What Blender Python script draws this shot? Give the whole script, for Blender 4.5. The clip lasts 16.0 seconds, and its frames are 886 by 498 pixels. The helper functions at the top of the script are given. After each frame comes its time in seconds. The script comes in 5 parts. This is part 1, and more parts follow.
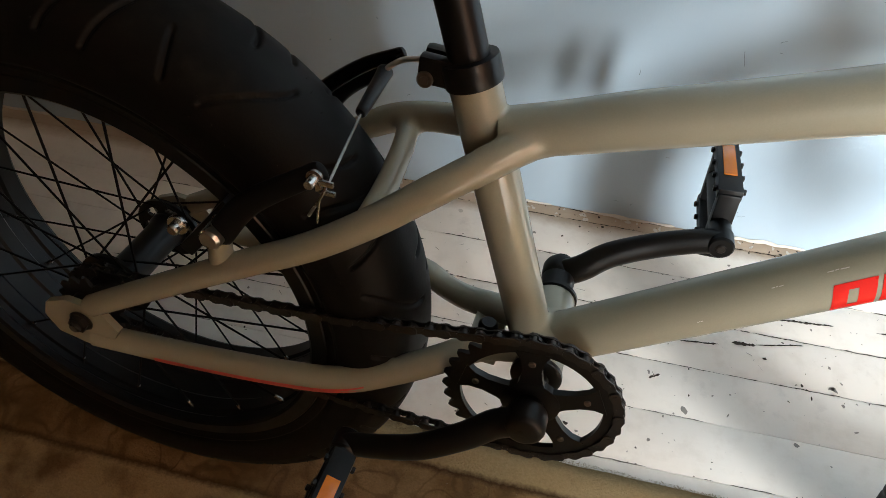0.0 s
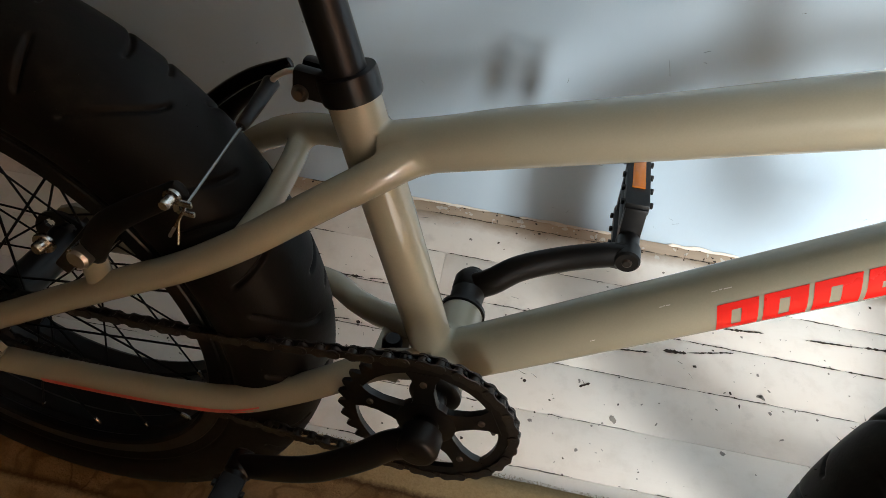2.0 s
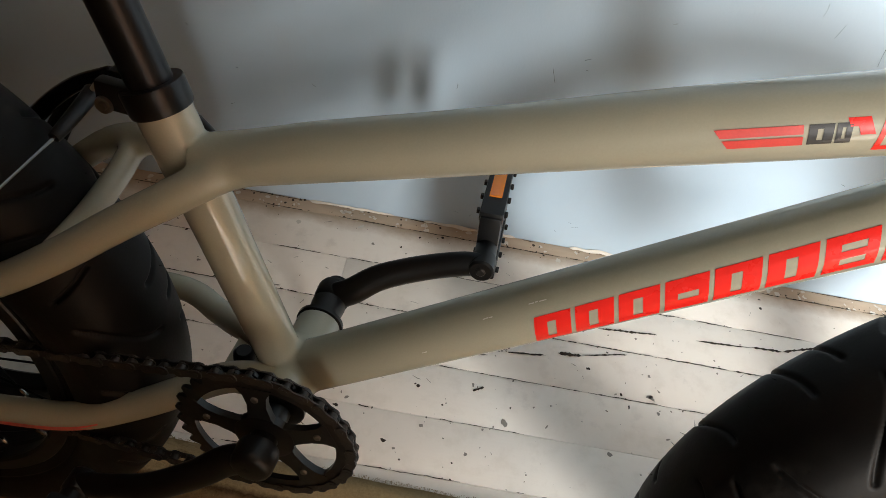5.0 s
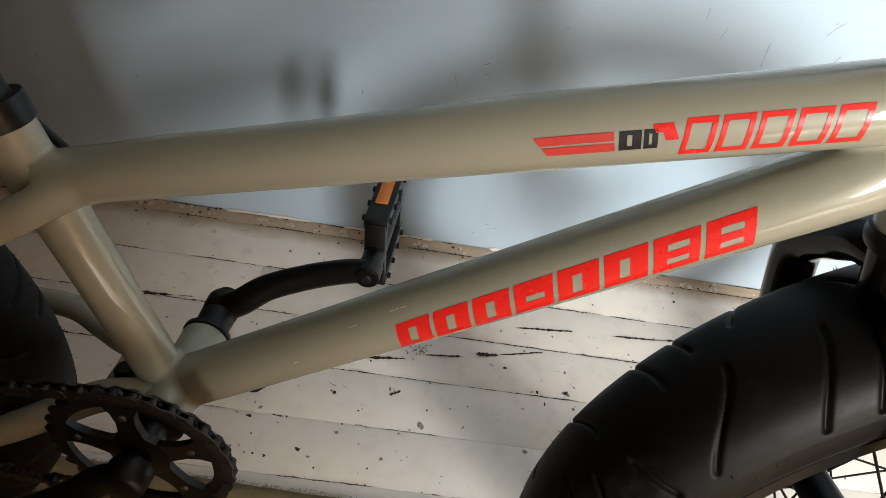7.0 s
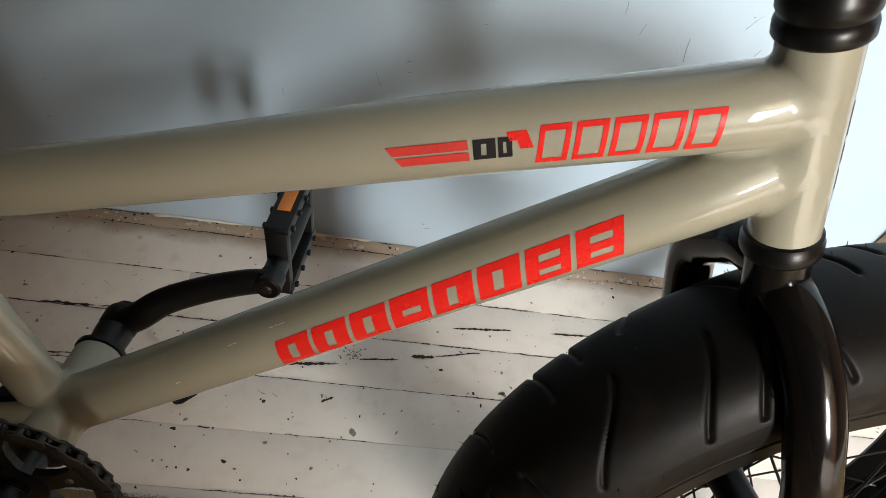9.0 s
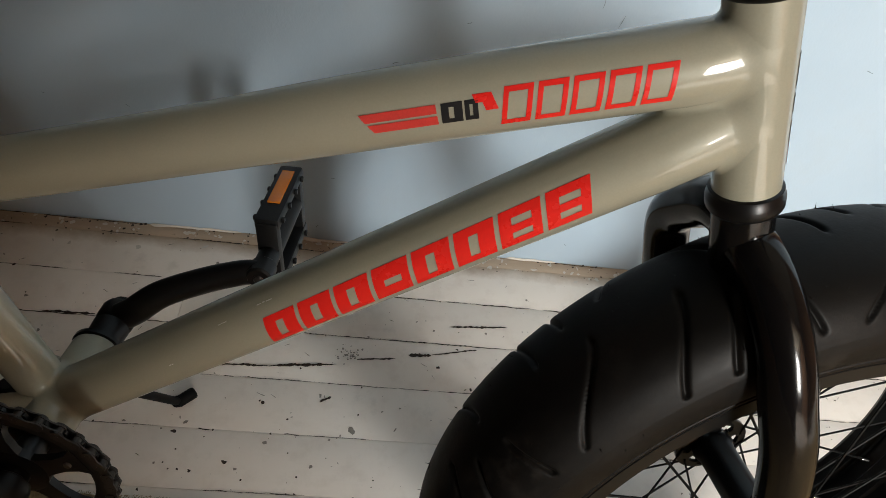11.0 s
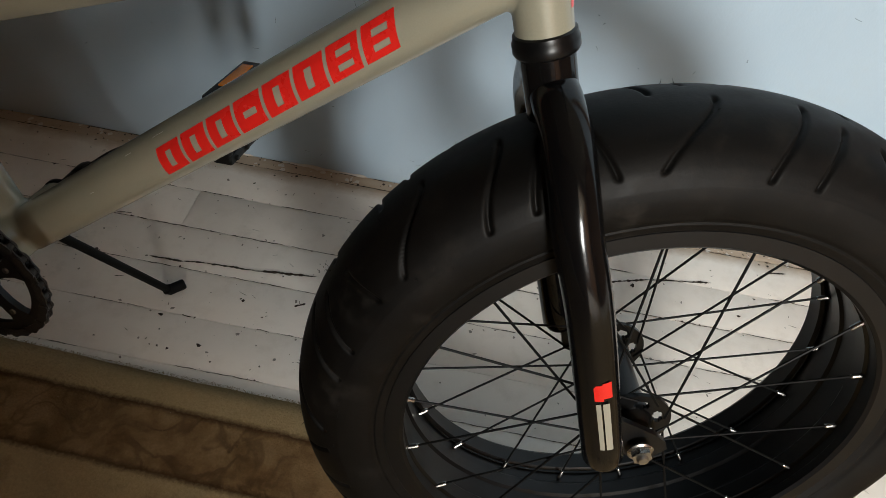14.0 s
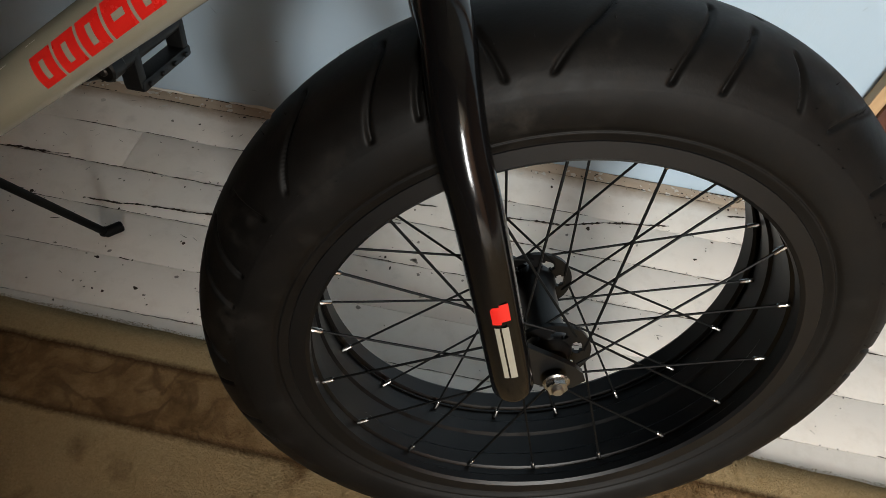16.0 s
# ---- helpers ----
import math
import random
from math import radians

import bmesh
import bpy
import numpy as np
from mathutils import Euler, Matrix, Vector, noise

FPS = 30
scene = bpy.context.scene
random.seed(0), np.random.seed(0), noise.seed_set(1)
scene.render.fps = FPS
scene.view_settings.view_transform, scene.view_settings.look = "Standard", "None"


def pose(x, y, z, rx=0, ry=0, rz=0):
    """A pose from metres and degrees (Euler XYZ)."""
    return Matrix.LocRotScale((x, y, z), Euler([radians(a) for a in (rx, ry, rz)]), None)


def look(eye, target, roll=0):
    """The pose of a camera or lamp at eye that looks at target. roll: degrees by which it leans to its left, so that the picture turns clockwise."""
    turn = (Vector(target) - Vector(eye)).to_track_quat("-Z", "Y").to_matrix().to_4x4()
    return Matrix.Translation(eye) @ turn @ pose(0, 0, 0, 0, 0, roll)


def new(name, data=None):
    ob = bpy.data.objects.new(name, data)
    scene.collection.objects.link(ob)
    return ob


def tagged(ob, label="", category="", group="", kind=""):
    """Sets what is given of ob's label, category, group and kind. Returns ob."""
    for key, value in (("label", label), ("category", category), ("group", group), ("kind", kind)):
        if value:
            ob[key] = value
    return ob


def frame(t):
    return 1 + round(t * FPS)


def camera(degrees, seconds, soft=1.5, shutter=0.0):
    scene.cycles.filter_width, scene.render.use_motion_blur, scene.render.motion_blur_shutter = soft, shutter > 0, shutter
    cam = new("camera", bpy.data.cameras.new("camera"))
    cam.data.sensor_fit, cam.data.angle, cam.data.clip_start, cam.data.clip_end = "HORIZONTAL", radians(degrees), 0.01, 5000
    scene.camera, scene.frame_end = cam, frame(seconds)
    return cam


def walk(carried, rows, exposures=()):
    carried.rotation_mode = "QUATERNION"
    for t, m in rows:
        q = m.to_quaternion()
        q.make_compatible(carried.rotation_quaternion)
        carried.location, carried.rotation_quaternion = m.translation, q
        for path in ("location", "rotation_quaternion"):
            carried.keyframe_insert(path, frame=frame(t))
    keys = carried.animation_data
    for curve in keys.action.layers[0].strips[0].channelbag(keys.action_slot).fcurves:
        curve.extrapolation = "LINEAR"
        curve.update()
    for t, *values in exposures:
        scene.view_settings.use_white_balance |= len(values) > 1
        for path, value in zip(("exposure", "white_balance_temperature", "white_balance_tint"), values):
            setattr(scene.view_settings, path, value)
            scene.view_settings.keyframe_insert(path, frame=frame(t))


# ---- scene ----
cam = camera(67.9, 16.0, soft=0.85)
PATH = [
    (0, (0.048, 0.329, 0.767), (-0.137, 1.548, -0.808), 3.9),
    (0.5, (0.059, 0.336, 0.767), (-0.103, 1.561, -0.806), 4.8),
    (1, (0.074, 0.343, 0.767), (-0.078, 1.569, -0.805), 5.1),
    (1.5, (0.086, 0.349, 0.766), (-0.037, 1.582, -0.803), 6.0),
    (2, (0.102, 0.358, 0.768), (-0.006, 1.589, -0.805), 6.7),
    (2.5, (0.118, 0.364, 0.768), (0.015, 1.594, -0.806), 6.9),
    (3, (0.128, 0.357, 0.775), (0.059, 1.578, -0.807), 7.7),
    (3.5, (0.14, 0.361, 0.774), (0.084, 1.581, -0.811), 8.5),
    (4, (0.157, 0.369, 0.777), (0.124, 1.595, -0.802), 9.4),
    (6.5, (0.23, 0.387, 0.786), (0.322, 1.647, -0.765), 12.4),
    (7, (0.247, 0.389, 0.794), (0.377, 1.648, -0.755), 13.1),
    (7.5, (0.257, 0.399, 0.793), (0.407, 1.65, -0.76), 13.1),
    (8, (0.269, 0.404, 0.795), (0.431, 1.659, -0.753), 13.3),
    (8.5, (0.285, 0.405, 0.797), (0.474, 1.668, -0.742), 14.0),
    (9, (0.302, 0.411, 0.796), (0.515, 1.658, -0.754), 14.7),
    (11.5, (0.323, 0.354, 0.79), (0.5, 1.65, -0.723), 11.1),
    (12, (0.335, 0.313, 0.787), (0.472, 1.603, -0.735), 10.5),
    (12.5, (0.36, 0.306, 0.779), (0.425, 1.578, -0.763), 9.4),
    (13, (0.41, 0.295, 0.784), (0.354, 1.571, -0.755), 8.3),
    (13.5, (0.457, 0.292, 0.785), (0.389, 1.573, -0.75), 8.2),
    (14, (0.482, 0.293, 0.779), (0.413, 1.558, -0.769), 8.4),
    (14.5, (0.5, 0.296, 0.771), (0.419, 1.535, -0.797), 7.8),
    (15, (0.521, 0.301, 0.762), (0.47, 1.525, -0.819), 8.8),
    (15.5, (0.539, 0.301, 0.755), (0.488, 1.505, -0.841), 8.6),
    (16, (0.551, 0.298, 0.747), (0.518, 1.476, -0.868), 9.5),
]
EXPOSURES = [(0.0, 2.05, 6200, 6), (2.0, 1.94, 6350, 7), (4.0, 1.79, 6550, 8), (7.0, 1.38, 6600, 8), (9.0, 1.27, 6600, 8), (11.5, 0.71, 6600, 8), (12.5, 0.54, 6500, 6), (13.5, 0.53, 6500, 6.5), (16.0, 0.56, 6450, 7)]
walk(cam, [(t, look(eye, target, roll)) for t, eye, target, roll in PATH], EXPOSURES)

# ---- world, window light ----
world = bpy.data.worlds.new("world")
scene.world = world
world.use_nodes = True
wn = world.node_tree
sky = wn.nodes.new("ShaderNodeTexSky")
sky.sky_type, sky.sun_disc = "NISHITA", False
sky.sun_elevation, sky.sun_rotation = radians(35), radians(70)
wn.links.new(sky.outputs[0], wn.nodes["Background"].inputs[0])
wn.nodes["Background"].inputs[1].default_value = 0.10

ROOM_X0, ROOM_X1, WALL_Y, ROOM_Z = -2.2, 2.7, 1.05, 2.5
SCREEN_Y, BACK_Y = -1.0, -3.1                   # added screen wall shading the left, and the back wall with the window
GAP_X0, GAP_X1, GAP_Z = 0.97, 2.40, 2.08
WIN_X, WIN_Z, WIN_W, WIN_H = 1.76, 1.62, 0.92, 1.25


def window_lamp(name, m, w, h, watts, colour):
    lamp = bpy.data.lights.new(name, "AREA")
    lamp.shape, lamp.size, lamp.size_y, lamp.energy, lamp.color = "RECTANGLE", w, h, watts, colour
    ob = new(name, lamp)
    ob.matrix_world = m
    return ob


window_lamp("window_daylight", look((WIN_X, BACK_Y - 0.02, WIN_Z), (WIN_X, BACK_Y + 1, WIN_Z)), WIN_W, WIN_H, 165, (1.0, 0.975, 0.940))


# ---- materials ----
class Nodes:
    """Short hand for a node material."""

    def __init__(self, name):
        self.mat = bpy.data.materials.new(name)
        self.mat.use_nodes = True
        self.tree = self.mat.node_tree
        self.bsdf = self.tree.nodes["Principled BSDF"]

    def add(self, kind, **inputs):
        n = self.tree.nodes.new(kind)
        for key, value in inputs.items():
            self.put(n.inputs[key.replace("_", " ")], value)
        return n

    def put(self, socket, value):
        if isinstance(value, bpy.types.NodeSocket):
            self.tree.links.new(value, socket)
        else:
            socket.default_value = value

    def pos(self):
        return self.add("ShaderNodeNewGeometry").outputs["Position"]

    def obj(self):
        return self.add("ShaderNodeTexCoord").outputs["Object"]

    def noise(self, vec, scale, detail=4.0, rough=0.55, stretch=None):
        if stretch:
            mp = self.add("ShaderNodeMapping", Vector=vec)
            mp.inputs["Scale"].default_value = stretch
            vec = mp.outputs[0]
        return self.add("ShaderNodeTexNoise", Vector=vec, Scale=scale, Detail=detail, Roughness=rough).outputs["Fac"]

    def ramp(self, fac, stops):
        n = self.add("ShaderNodeValToRGB", Fac=fac)
        while len(n.color_ramp.elements) < len(stops):
            n.color_ramp.elements.new(0.5)
        for el, (p, c) in zip(n.color_ramp.elements, stops):
            el.position = p
            el.color = (*c, 1) if not isinstance(c, float) else (c, c, c, 1)
        return n.outputs[0]

    def mix(self, fac, a, b):
        n = self.tree.nodes.new("ShaderNodeMix")
        n.data_type = "RGBA"
        self.put(n.inputs[0], fac)
        for s, v in ((n.inputs[6], a), (n.inputs[7], b)):
            self.put(s, (*v, 1) if isinstance(v, tuple) and len(v) == 3 else v)
        return n.outputs[2]

    def math(self, op, a, b=0.0):
        n = self.tree.nodes.new("ShaderNodeMath")
        n.operation = op
        self.put(n.inputs[0], a)
        self.put(n.inputs[1], b)
        return n.outputs[0]

    def axis(self, vec, i):
        return self.add("ShaderNodeSeparateXYZ", Vector=vec).outputs[i]

    def bump(self, height, strength=0.3, distance=0.001):
        n = self.add("ShaderNodeBump", Height=height, Strength=strength, Distance=distance)
        self.put(self.bsdf.inputs["Normal"], n.outputs[0])

    def done(self, base=None, rough=None, metal=None, coat=None, spec=None):
        for key, v in (("Base Color", base), ("Roughness", rough), ("Metallic", metal), ("Coat Weight", coat), ("Specular IOR Level", spec)):
            if v is not None:
                self.put(self.bsdf.inputs[key], (*v, 1) if isinstance(v, tuple) else v)
        return self.mat


def plain(name, base, rough, metal=0.0, coat=0.0, vary=0.25, scale=40.0, bump=0.15, spec=None):
    """A surface with slight mottling at two scales and a fine relief."""
    n = Nodes(name)
    p = n.obj()
    fine, broad = n.noise(p, scale * 6), n.noise(p, scale * 0.4)
    dark = tuple(c * (1 - vary) for c in base)
    col = n.mix(n.math("MULTIPLY", n.math("ADD", fine, broad), 0.5), dark, tuple(min(1, c * (1 + vary * 0.6)) for c in base))
    r = n.math("ADD", n.math("MULTIPLY", broad, 0.16), rough - 0.08)
    n.bump(fine, bump, 0.0004)
    return n.done(col, r, metal, coat, spec)


def frame_paint():
    n = Nodes("frame_paint")
    p = n.obj()
    flakes, broad = n.noise(p, 900, 2), n.noise(p, 9)
    col = n.mix(broad, (0.268, 0.260, 0.196), (0.322, 0.315, 0.243))
    col = n.mix(n.math("MULTIPLY", flakes, 0.25), col, (0.46, 0.43, 0.34))
    scuff = n.ramp(n.noise(p, 70, 6, 0.7), [(0.70, 0.0), (0.74, 1.0)])
    col = n.mix(n.math("MULTIPLY", scuff, 0.18), col, (0.16, 0.13, 0.09))
    n.bump(flakes, 0.04, 0.0002)
    return n.done(col, n.math("ADD", n.math("MULTIPLY", broad, 0.1), 0.36), 0.05, 1.0, 0.30)


def tyre_rubber():
    n = Nodes("tyre_rubber")
    p = n.obj()
    fine, broad = n.noise(p, 500, 3), n.noise(p, 12, 5)
    dust = n.ramp(n.noise(p, 22, 6, 0.65), [(0.40, 0.0), (0.75, 1.0)])
    col = n.mix(broad, (0.0022, 0.0020, 0.0018), (0.0042, 0.0037, 0.0033))
    col = n.mix(n.math("MULTIPLY", dust, 0.13), col, (0.020, 0.016, 0.013))
    smear = n.math("MULTIPLY", n.ramp(n.noise(p, 9, 5, 0.6), [(0.52, 0.0), (0.66, 1.0)]), n.ramp(n.noise(p, 48, 6, 0.7), [(0.46, 0.0), (0.62, 1.0)]))
    col = n.mix(n.math("MULTIPLY", smear, 0.30), col, (0.046, 0.039, 0.032))
    n.bump(fine, 0.25, 0.0004)
    return n.done(col, n.math("ADD", n.math("MULTIPLY", n.noise(p, 26, 6, 0.7), 0.36), n.math("ADD", n.math("MULTIPLY", smear, 0.12), 0.34)), spec=0.15)


def floor_paint():
    n = Nodes("worn_white_floor_paint")
    p = n.pos()
    broad, mid = n.noise(p, 5, 5), n.noise(p, 30, 6, 0.65)
    grain = n.noise(p, 60, 6, 0.6, (0.12, 1.0, 1.0))
    col = n.mix(broad, (0.838, 0.780, 0.712), (0.888, 0.842, 0.782))
    col = n.mix(n.math("MULTIPLY", n.ramp(mid, [(0.50, 0.0), (0.8, 1.0)]), 0.30), col, (0.50, 0.43, 0.35))
    grey = n.ramp(n.noise(p, 16, 7, 0.7), [(0.60, 0.0), (0.74, 1.0)])
    col = n.mix(n.math("MULTIPLY", grey, 0.28), col, (0.36, 0.33, 0.30))
    rnd = n.add("ShaderNodeObjectInfo").outputs["Random"]
    col = n.mix(n.math("MULTIPLY", rnd, 0.07), col, (0.50, 0.44, 0.36))
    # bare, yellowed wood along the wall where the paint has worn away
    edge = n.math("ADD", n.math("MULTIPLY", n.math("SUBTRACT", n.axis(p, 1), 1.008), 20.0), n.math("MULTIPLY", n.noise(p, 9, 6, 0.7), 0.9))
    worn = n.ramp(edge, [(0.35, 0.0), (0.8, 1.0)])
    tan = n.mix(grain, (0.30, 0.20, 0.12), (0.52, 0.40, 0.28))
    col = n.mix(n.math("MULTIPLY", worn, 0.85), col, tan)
    chips = n.ramp(n.noise(p, 130, 5, 0.75), [(0.735, 0.0), (0.75, 1.0)])
    col = n.mix(chips, col, (0.10, 0.065, 0.04))
    n.bump(n.math("ADD", grain, n.math("MULTIPLY", chips, -1.5)), 0.35, 0.0008)
    return n.done(col, n.math("ADD", n.math("MULTIPLY", mid, 0.25), 0.42), spec=0.32)


def wall_paint():
    n = Nodes("pale_blue_wall_paint")
    p = n.pos()
    broad, mid, fine = n.noise(p, 3.5, 5), n.noise(p, 22, 5), n.noise(p, 320, 3)
    col = n.mix(broad, (0.330, 0.428, 0.522), (0.412, 0.518, 0.612))
    smear = n.ramp(n.noise(p, 7, 7, 0.7), [(0.56, 0.0), (0.78, 1.0)])
    col = n.mix(n.math("MULTIPLY", smear, 0.25), col, (0.36, 0.40, 0.42))
    specks = n.ramp(n.noise(p, 95, 4, 0.7), [(0.755, 0.0), (0.77, 1.0)])
    col = n.mix(n.math("MULTIPLY", specks, 0.7), col, (0.20, 0.20, 0.19))
    n.bump(n.math("ADD", n.math("ADD", mid, n.math("MULTIPLY", broad, 2.0)), n.math("MULTIPLY", fine, 0.25)), 0.45, 0.0016)
    return n.done(col, n.math("ADD", n.math("MULTIPLY", mid, 0.2), 0.42))


def rug_pile():
    n = Nodes("woven_rug_pile")
    p = n.obj()
    ragged = n.math("ADD", n.math("MULTIPLY", n.math("SUBTRACT", n.noise(p, 230, 3), 0.5), 0.0065), n.math("MULTIPLY", n.math("SUBTRACT", n.noise(p, 25, 3), 0.5), 0.0045))
    y = n.math("ADD", n.axis(p, 1), ragged)
    fuzz, swirl, broad = n.noise(p, 330, 5, 0.75), n.noise(p, 17, 6, 0.6), n.noise(p, 6, 5)
    beige = n.mix(broad, (0.42, 0.295, 0.146), (0.56, 0.420, 0.232))
    brown = n.mix(n.ramp(swirl, [(0.40, 0.0), (0.60, 1.0)]), (0.21, 0.122, 0.052), (0.35, 0.222, 0.108))
    line = (0.062, 0.028, 0.010)
    # scrolled motif: dark outlines round soft lobes
    lobes = n.add("ShaderNodeTexNoise", Vector=p, Scale=21.0, Detail=2.5, Roughness=0.5, Distortion=0.7).outputs["Fac"]
    scroll = n.ramp(lobes, [(0.43, 0.0), (0.47, 1.0), (0.50, 1.0), (0.54, 0.0)])
    brown = n.mix(n.math("MULTIPLY", scroll, n.ramp(broad, [(0.38, 0.12), (0.60, 0.60)])), brown, (0.095, 0.050, 0.020))
    brown = n.mix(n.math("MULTIPLY", n.ramp(lobes, [(0.60, 0.0), (0.66, 1.0)]), 0.5), brown, (0.36, 0.235, 0.115))
    field = n.mix(n.ramp(n.noise(p, 13, 4, 0.5), [(0.56, 0.0), (0.68, 1.0)]), beige, (0.20, 0.120, 0.055))

    def step(at, soft=0.0008):
        return n.ramp(n.math("ADD", n.math("SUBTRACT", y, at), 0.5), [(0.5 - soft, 0.0), (0.5 + soft, 1.0)])

    col = n.mix(step(0.519), field, line)
    col = n.mix(step(0.525), col, brown)
    col = n.mix(step(0.594), col, line)
    col = n.mix(step(0.601), col, beige)
    col = n.mix(n.math("MULTIPLY", step(0.634, 0.006), 0.35), col, (0.10, 0.080, 0.045))
    col = n.mix(n.math("MULTIPLY", n.ramp(fuzz, [(0.35, 0.0), (0.70, 1.0)]), 0.32), col, (0.11, 0.068, 0.032))
    lint = n.ramp(n.noise(p, 210, 2, 0.6), [(0.765, 0.0), (0.78, 1.0)])
    col = n.mix(n.math("MULTIPLY", lint, 0.6), col, (0.55, 0.48, 0.38))
    n.bump(n.math("ADD", fuzz, n.math("MULTIPLY", swirl, 0.6)), 0.9, 0.003)
    return n.done(col, 0.95, spec=0.1)


def wood(name, a, b, rough=0.5):
    n = Nodes(name)
    p = n.pos()
    grain = n.noise(p, 14, 7, 0.65, (6.0, 6.0, 0.5))
    n.bump(grain, 0.3, 0.0008)
    return n.done(n.mix(grain, a, b), rough)


PAINT, RUBBER, FLOOR, WALL, RUG = frame_paint(), tyre_rubber(), floor_paint(), wall_paint(), rug_pile()
CRANK_BLACK = plain("black_painted_steel", (0.0030, 0.0027, 0.0027), 0.40, 0.0, 0.0, 0.4, 30, 0.15, 0.34)
GLOSS_BLACK = plain("gloss_black_paint", (0.0040, 0.0038, 0.0040), 0.15, 0.0, 0.08, 0.3, 12, 0.03, 0.30)
SATIN_BLACK = plain("satin_black_alloy", (0.004, 0.004, 0.0042), 0.32, 0.0, 0.0, 0.35, 30, 0.12, 0.30)
RIM_BLACK = plain("black_anodised_rim", (0.0030, 0.0033, 0.0040), 0.36, 0.0, 0.0, 0.3, 25, 0.05, 0.30)
PLASTIC = plain("black_moulded_plastic", (0.0045, 0.0045, 0.0048), 0.42, 0.0, 0.0, 0.3, 60, 0.3, 0.34)
STEEL = plain("bright_steel", (0.50, 0.49, 0.47), 0.27, 1.0, 0.0, 0.2, 60, 0.08)
DULL_STEEL = plain("dull_steel", (0.20, 0.18, 0.16), 0.4, 1.0, 0.0, 0.3, 60, 0.1)
CHAIN = plain("oily_dark_chain_steel", (0.045, 0.040, 0.036), 0.38, 0.7, 0.0, 0.4, 120, 0.2)
SPOKE = plain("black_spoke_steel", (0.005, 0.005, 0.005), 0.5, 0.0, 0.0, 0.2, 100, 0.0, 0.10)
STAND_BLACK = plain("matt_black_steel", (0.004, 0.004, 0.004), 0.6, 0.0, 0.0, 0.3, 60, 0.2, 0.15)
RED = plain("red_vinyl_decal", (0.76, 0.020, 0.015), 0.28, 0.0, 0.3, 0.10, 90, 0.03)
WORN_RED = plain("worn_red_vinyl", (0.62, 0.050, 0.040), 0.34, 0.0, 0.3, 0.35, 160, 0.05)
BLACK_VINYL = plain("black_vinyl_decal", (0.015, 0.015, 0.016), 0.3, 0.0, 0.3, 0.2, 90, 0.02)
WHITE_VINYL = plain("white_vinyl_decal", (0.33, 0.31, 0.25), 0.36, 0.0, 0.2, 0.1, 90, 0.02)
AMBER = plain("amber_reflector", (0.75, 0.22, 0.015), 0.18, 0.0, 0.5, 0.12, 300, 0.3)
LINER = plain("white_cable_liner", (0.62, 0.60, 0.57), 0.4, 0.0, 0.0, 0.1, 100, 0.05)
CAULK = plain("cracked_white_filler", (0.66, 0.62, 0.56), 0.75, 0.0, 0.0, 0.3, 120, 0.8)
CHIP = plain("bare_dark_wood", (0.036, 0.022, 0.013), 0.8, 0.0, 0.0, 0.5, 200, 0.8)
SMUDGE = plain("grey_scuff", (0.27, 0.245, 0.215), 0.6, 0.0, 0.0, 0.4, 200, 0.4)
SCRATCH = plain("grey_scratch", (0.10, 0.115, 0.13), 0.6, 0.0, 0.0, 0.4, 200, 0.2)
PLASTER = plain("aged_cream_plaster", (0.42, 0.36, 0.28), 0.85, 0.0, 0.0, 0.12, 4, 0.4)
DIM_WALL = plain("dull_brown_plaster", (0.190, 0.086, 0.034), 0.85, 0.0, 0.0, 0.15, 4, 0.4)
RAW_WOOD = wood("pale_raw_wood", (0.36, 0.22, 0.11), (0.58, 0.40, 0.22))
BROWN_WOOD = wood("reddish_brown_varnish", (0.05, 0.016, 0.010), (0.11, 0.038, 0.022), 0.3)
WHITE_FRAME = plain("white_window_paint", (0.75, 0.75, 0.73), 0.4, 0.0, 0.0, 0.06, 10, 0.1)


def glass():
    n = Nodes("window_glass")
    n.put(n.bsdf.inputs["Transmission Weight"], 1.0)
    return n.done((0.98, 0.99, 0.99), 0.02)


GLASS = glass()


# ---- mesh helpers ----
def mesh_of(name, verts, faces, material, angle=40, smooth=True):
    me = bpy.data.meshes.new(name)
    me.from_pydata([tuple(v) for v in verts], [], faces)
    me.materials.append(material)
    bm = bmesh.new()
    bm.from_mesh(me)
    bmesh.ops.recalc_face_normals(bm, faces=bm.faces)
    bm.to_mesh(me)
    bm.free()
    if smooth:
        me.polygons.foreach_set("use_smooth", [True] * len(me.polygons))
        me.set_sharp_from_angle(angle=radians(angle))
    me.update()
    return me


def joined(*pieces):
    """Several (verts, faces) as one."""
    verts, faces = [], []
    for v, f in pieces:
        k = len(verts)
        verts += list(v)
        faces += [tuple(i + k for i in q) for q in f]
    return verts, faces


def moved(piece, m):
    v, f = piece
    return [m @ Vector(p) for p in v], f


def part(name, piece, material, parent, label="", m=None, angle=40, smooth=True):
    me = piece if isinstance(piece, bpy.types.Mesh) else mesh_of(name, *piece, material, angle, smooth)
    ob = new(name, me)
    ob.parent = parent
    if m is not None:
        ob.matrix_basis = m
    return tagged(ob, label=label) if label else ob


def thing(name, piece, material, label, category, kind="", m=None, angle=40, smooth=True):
    ob = new(name, mesh_of(name, *piece, material, angle, smooth))
    if m is not None:
        ob.matrix_basis = m
    return tagged(ob, label=label, category=category, kind=kind)


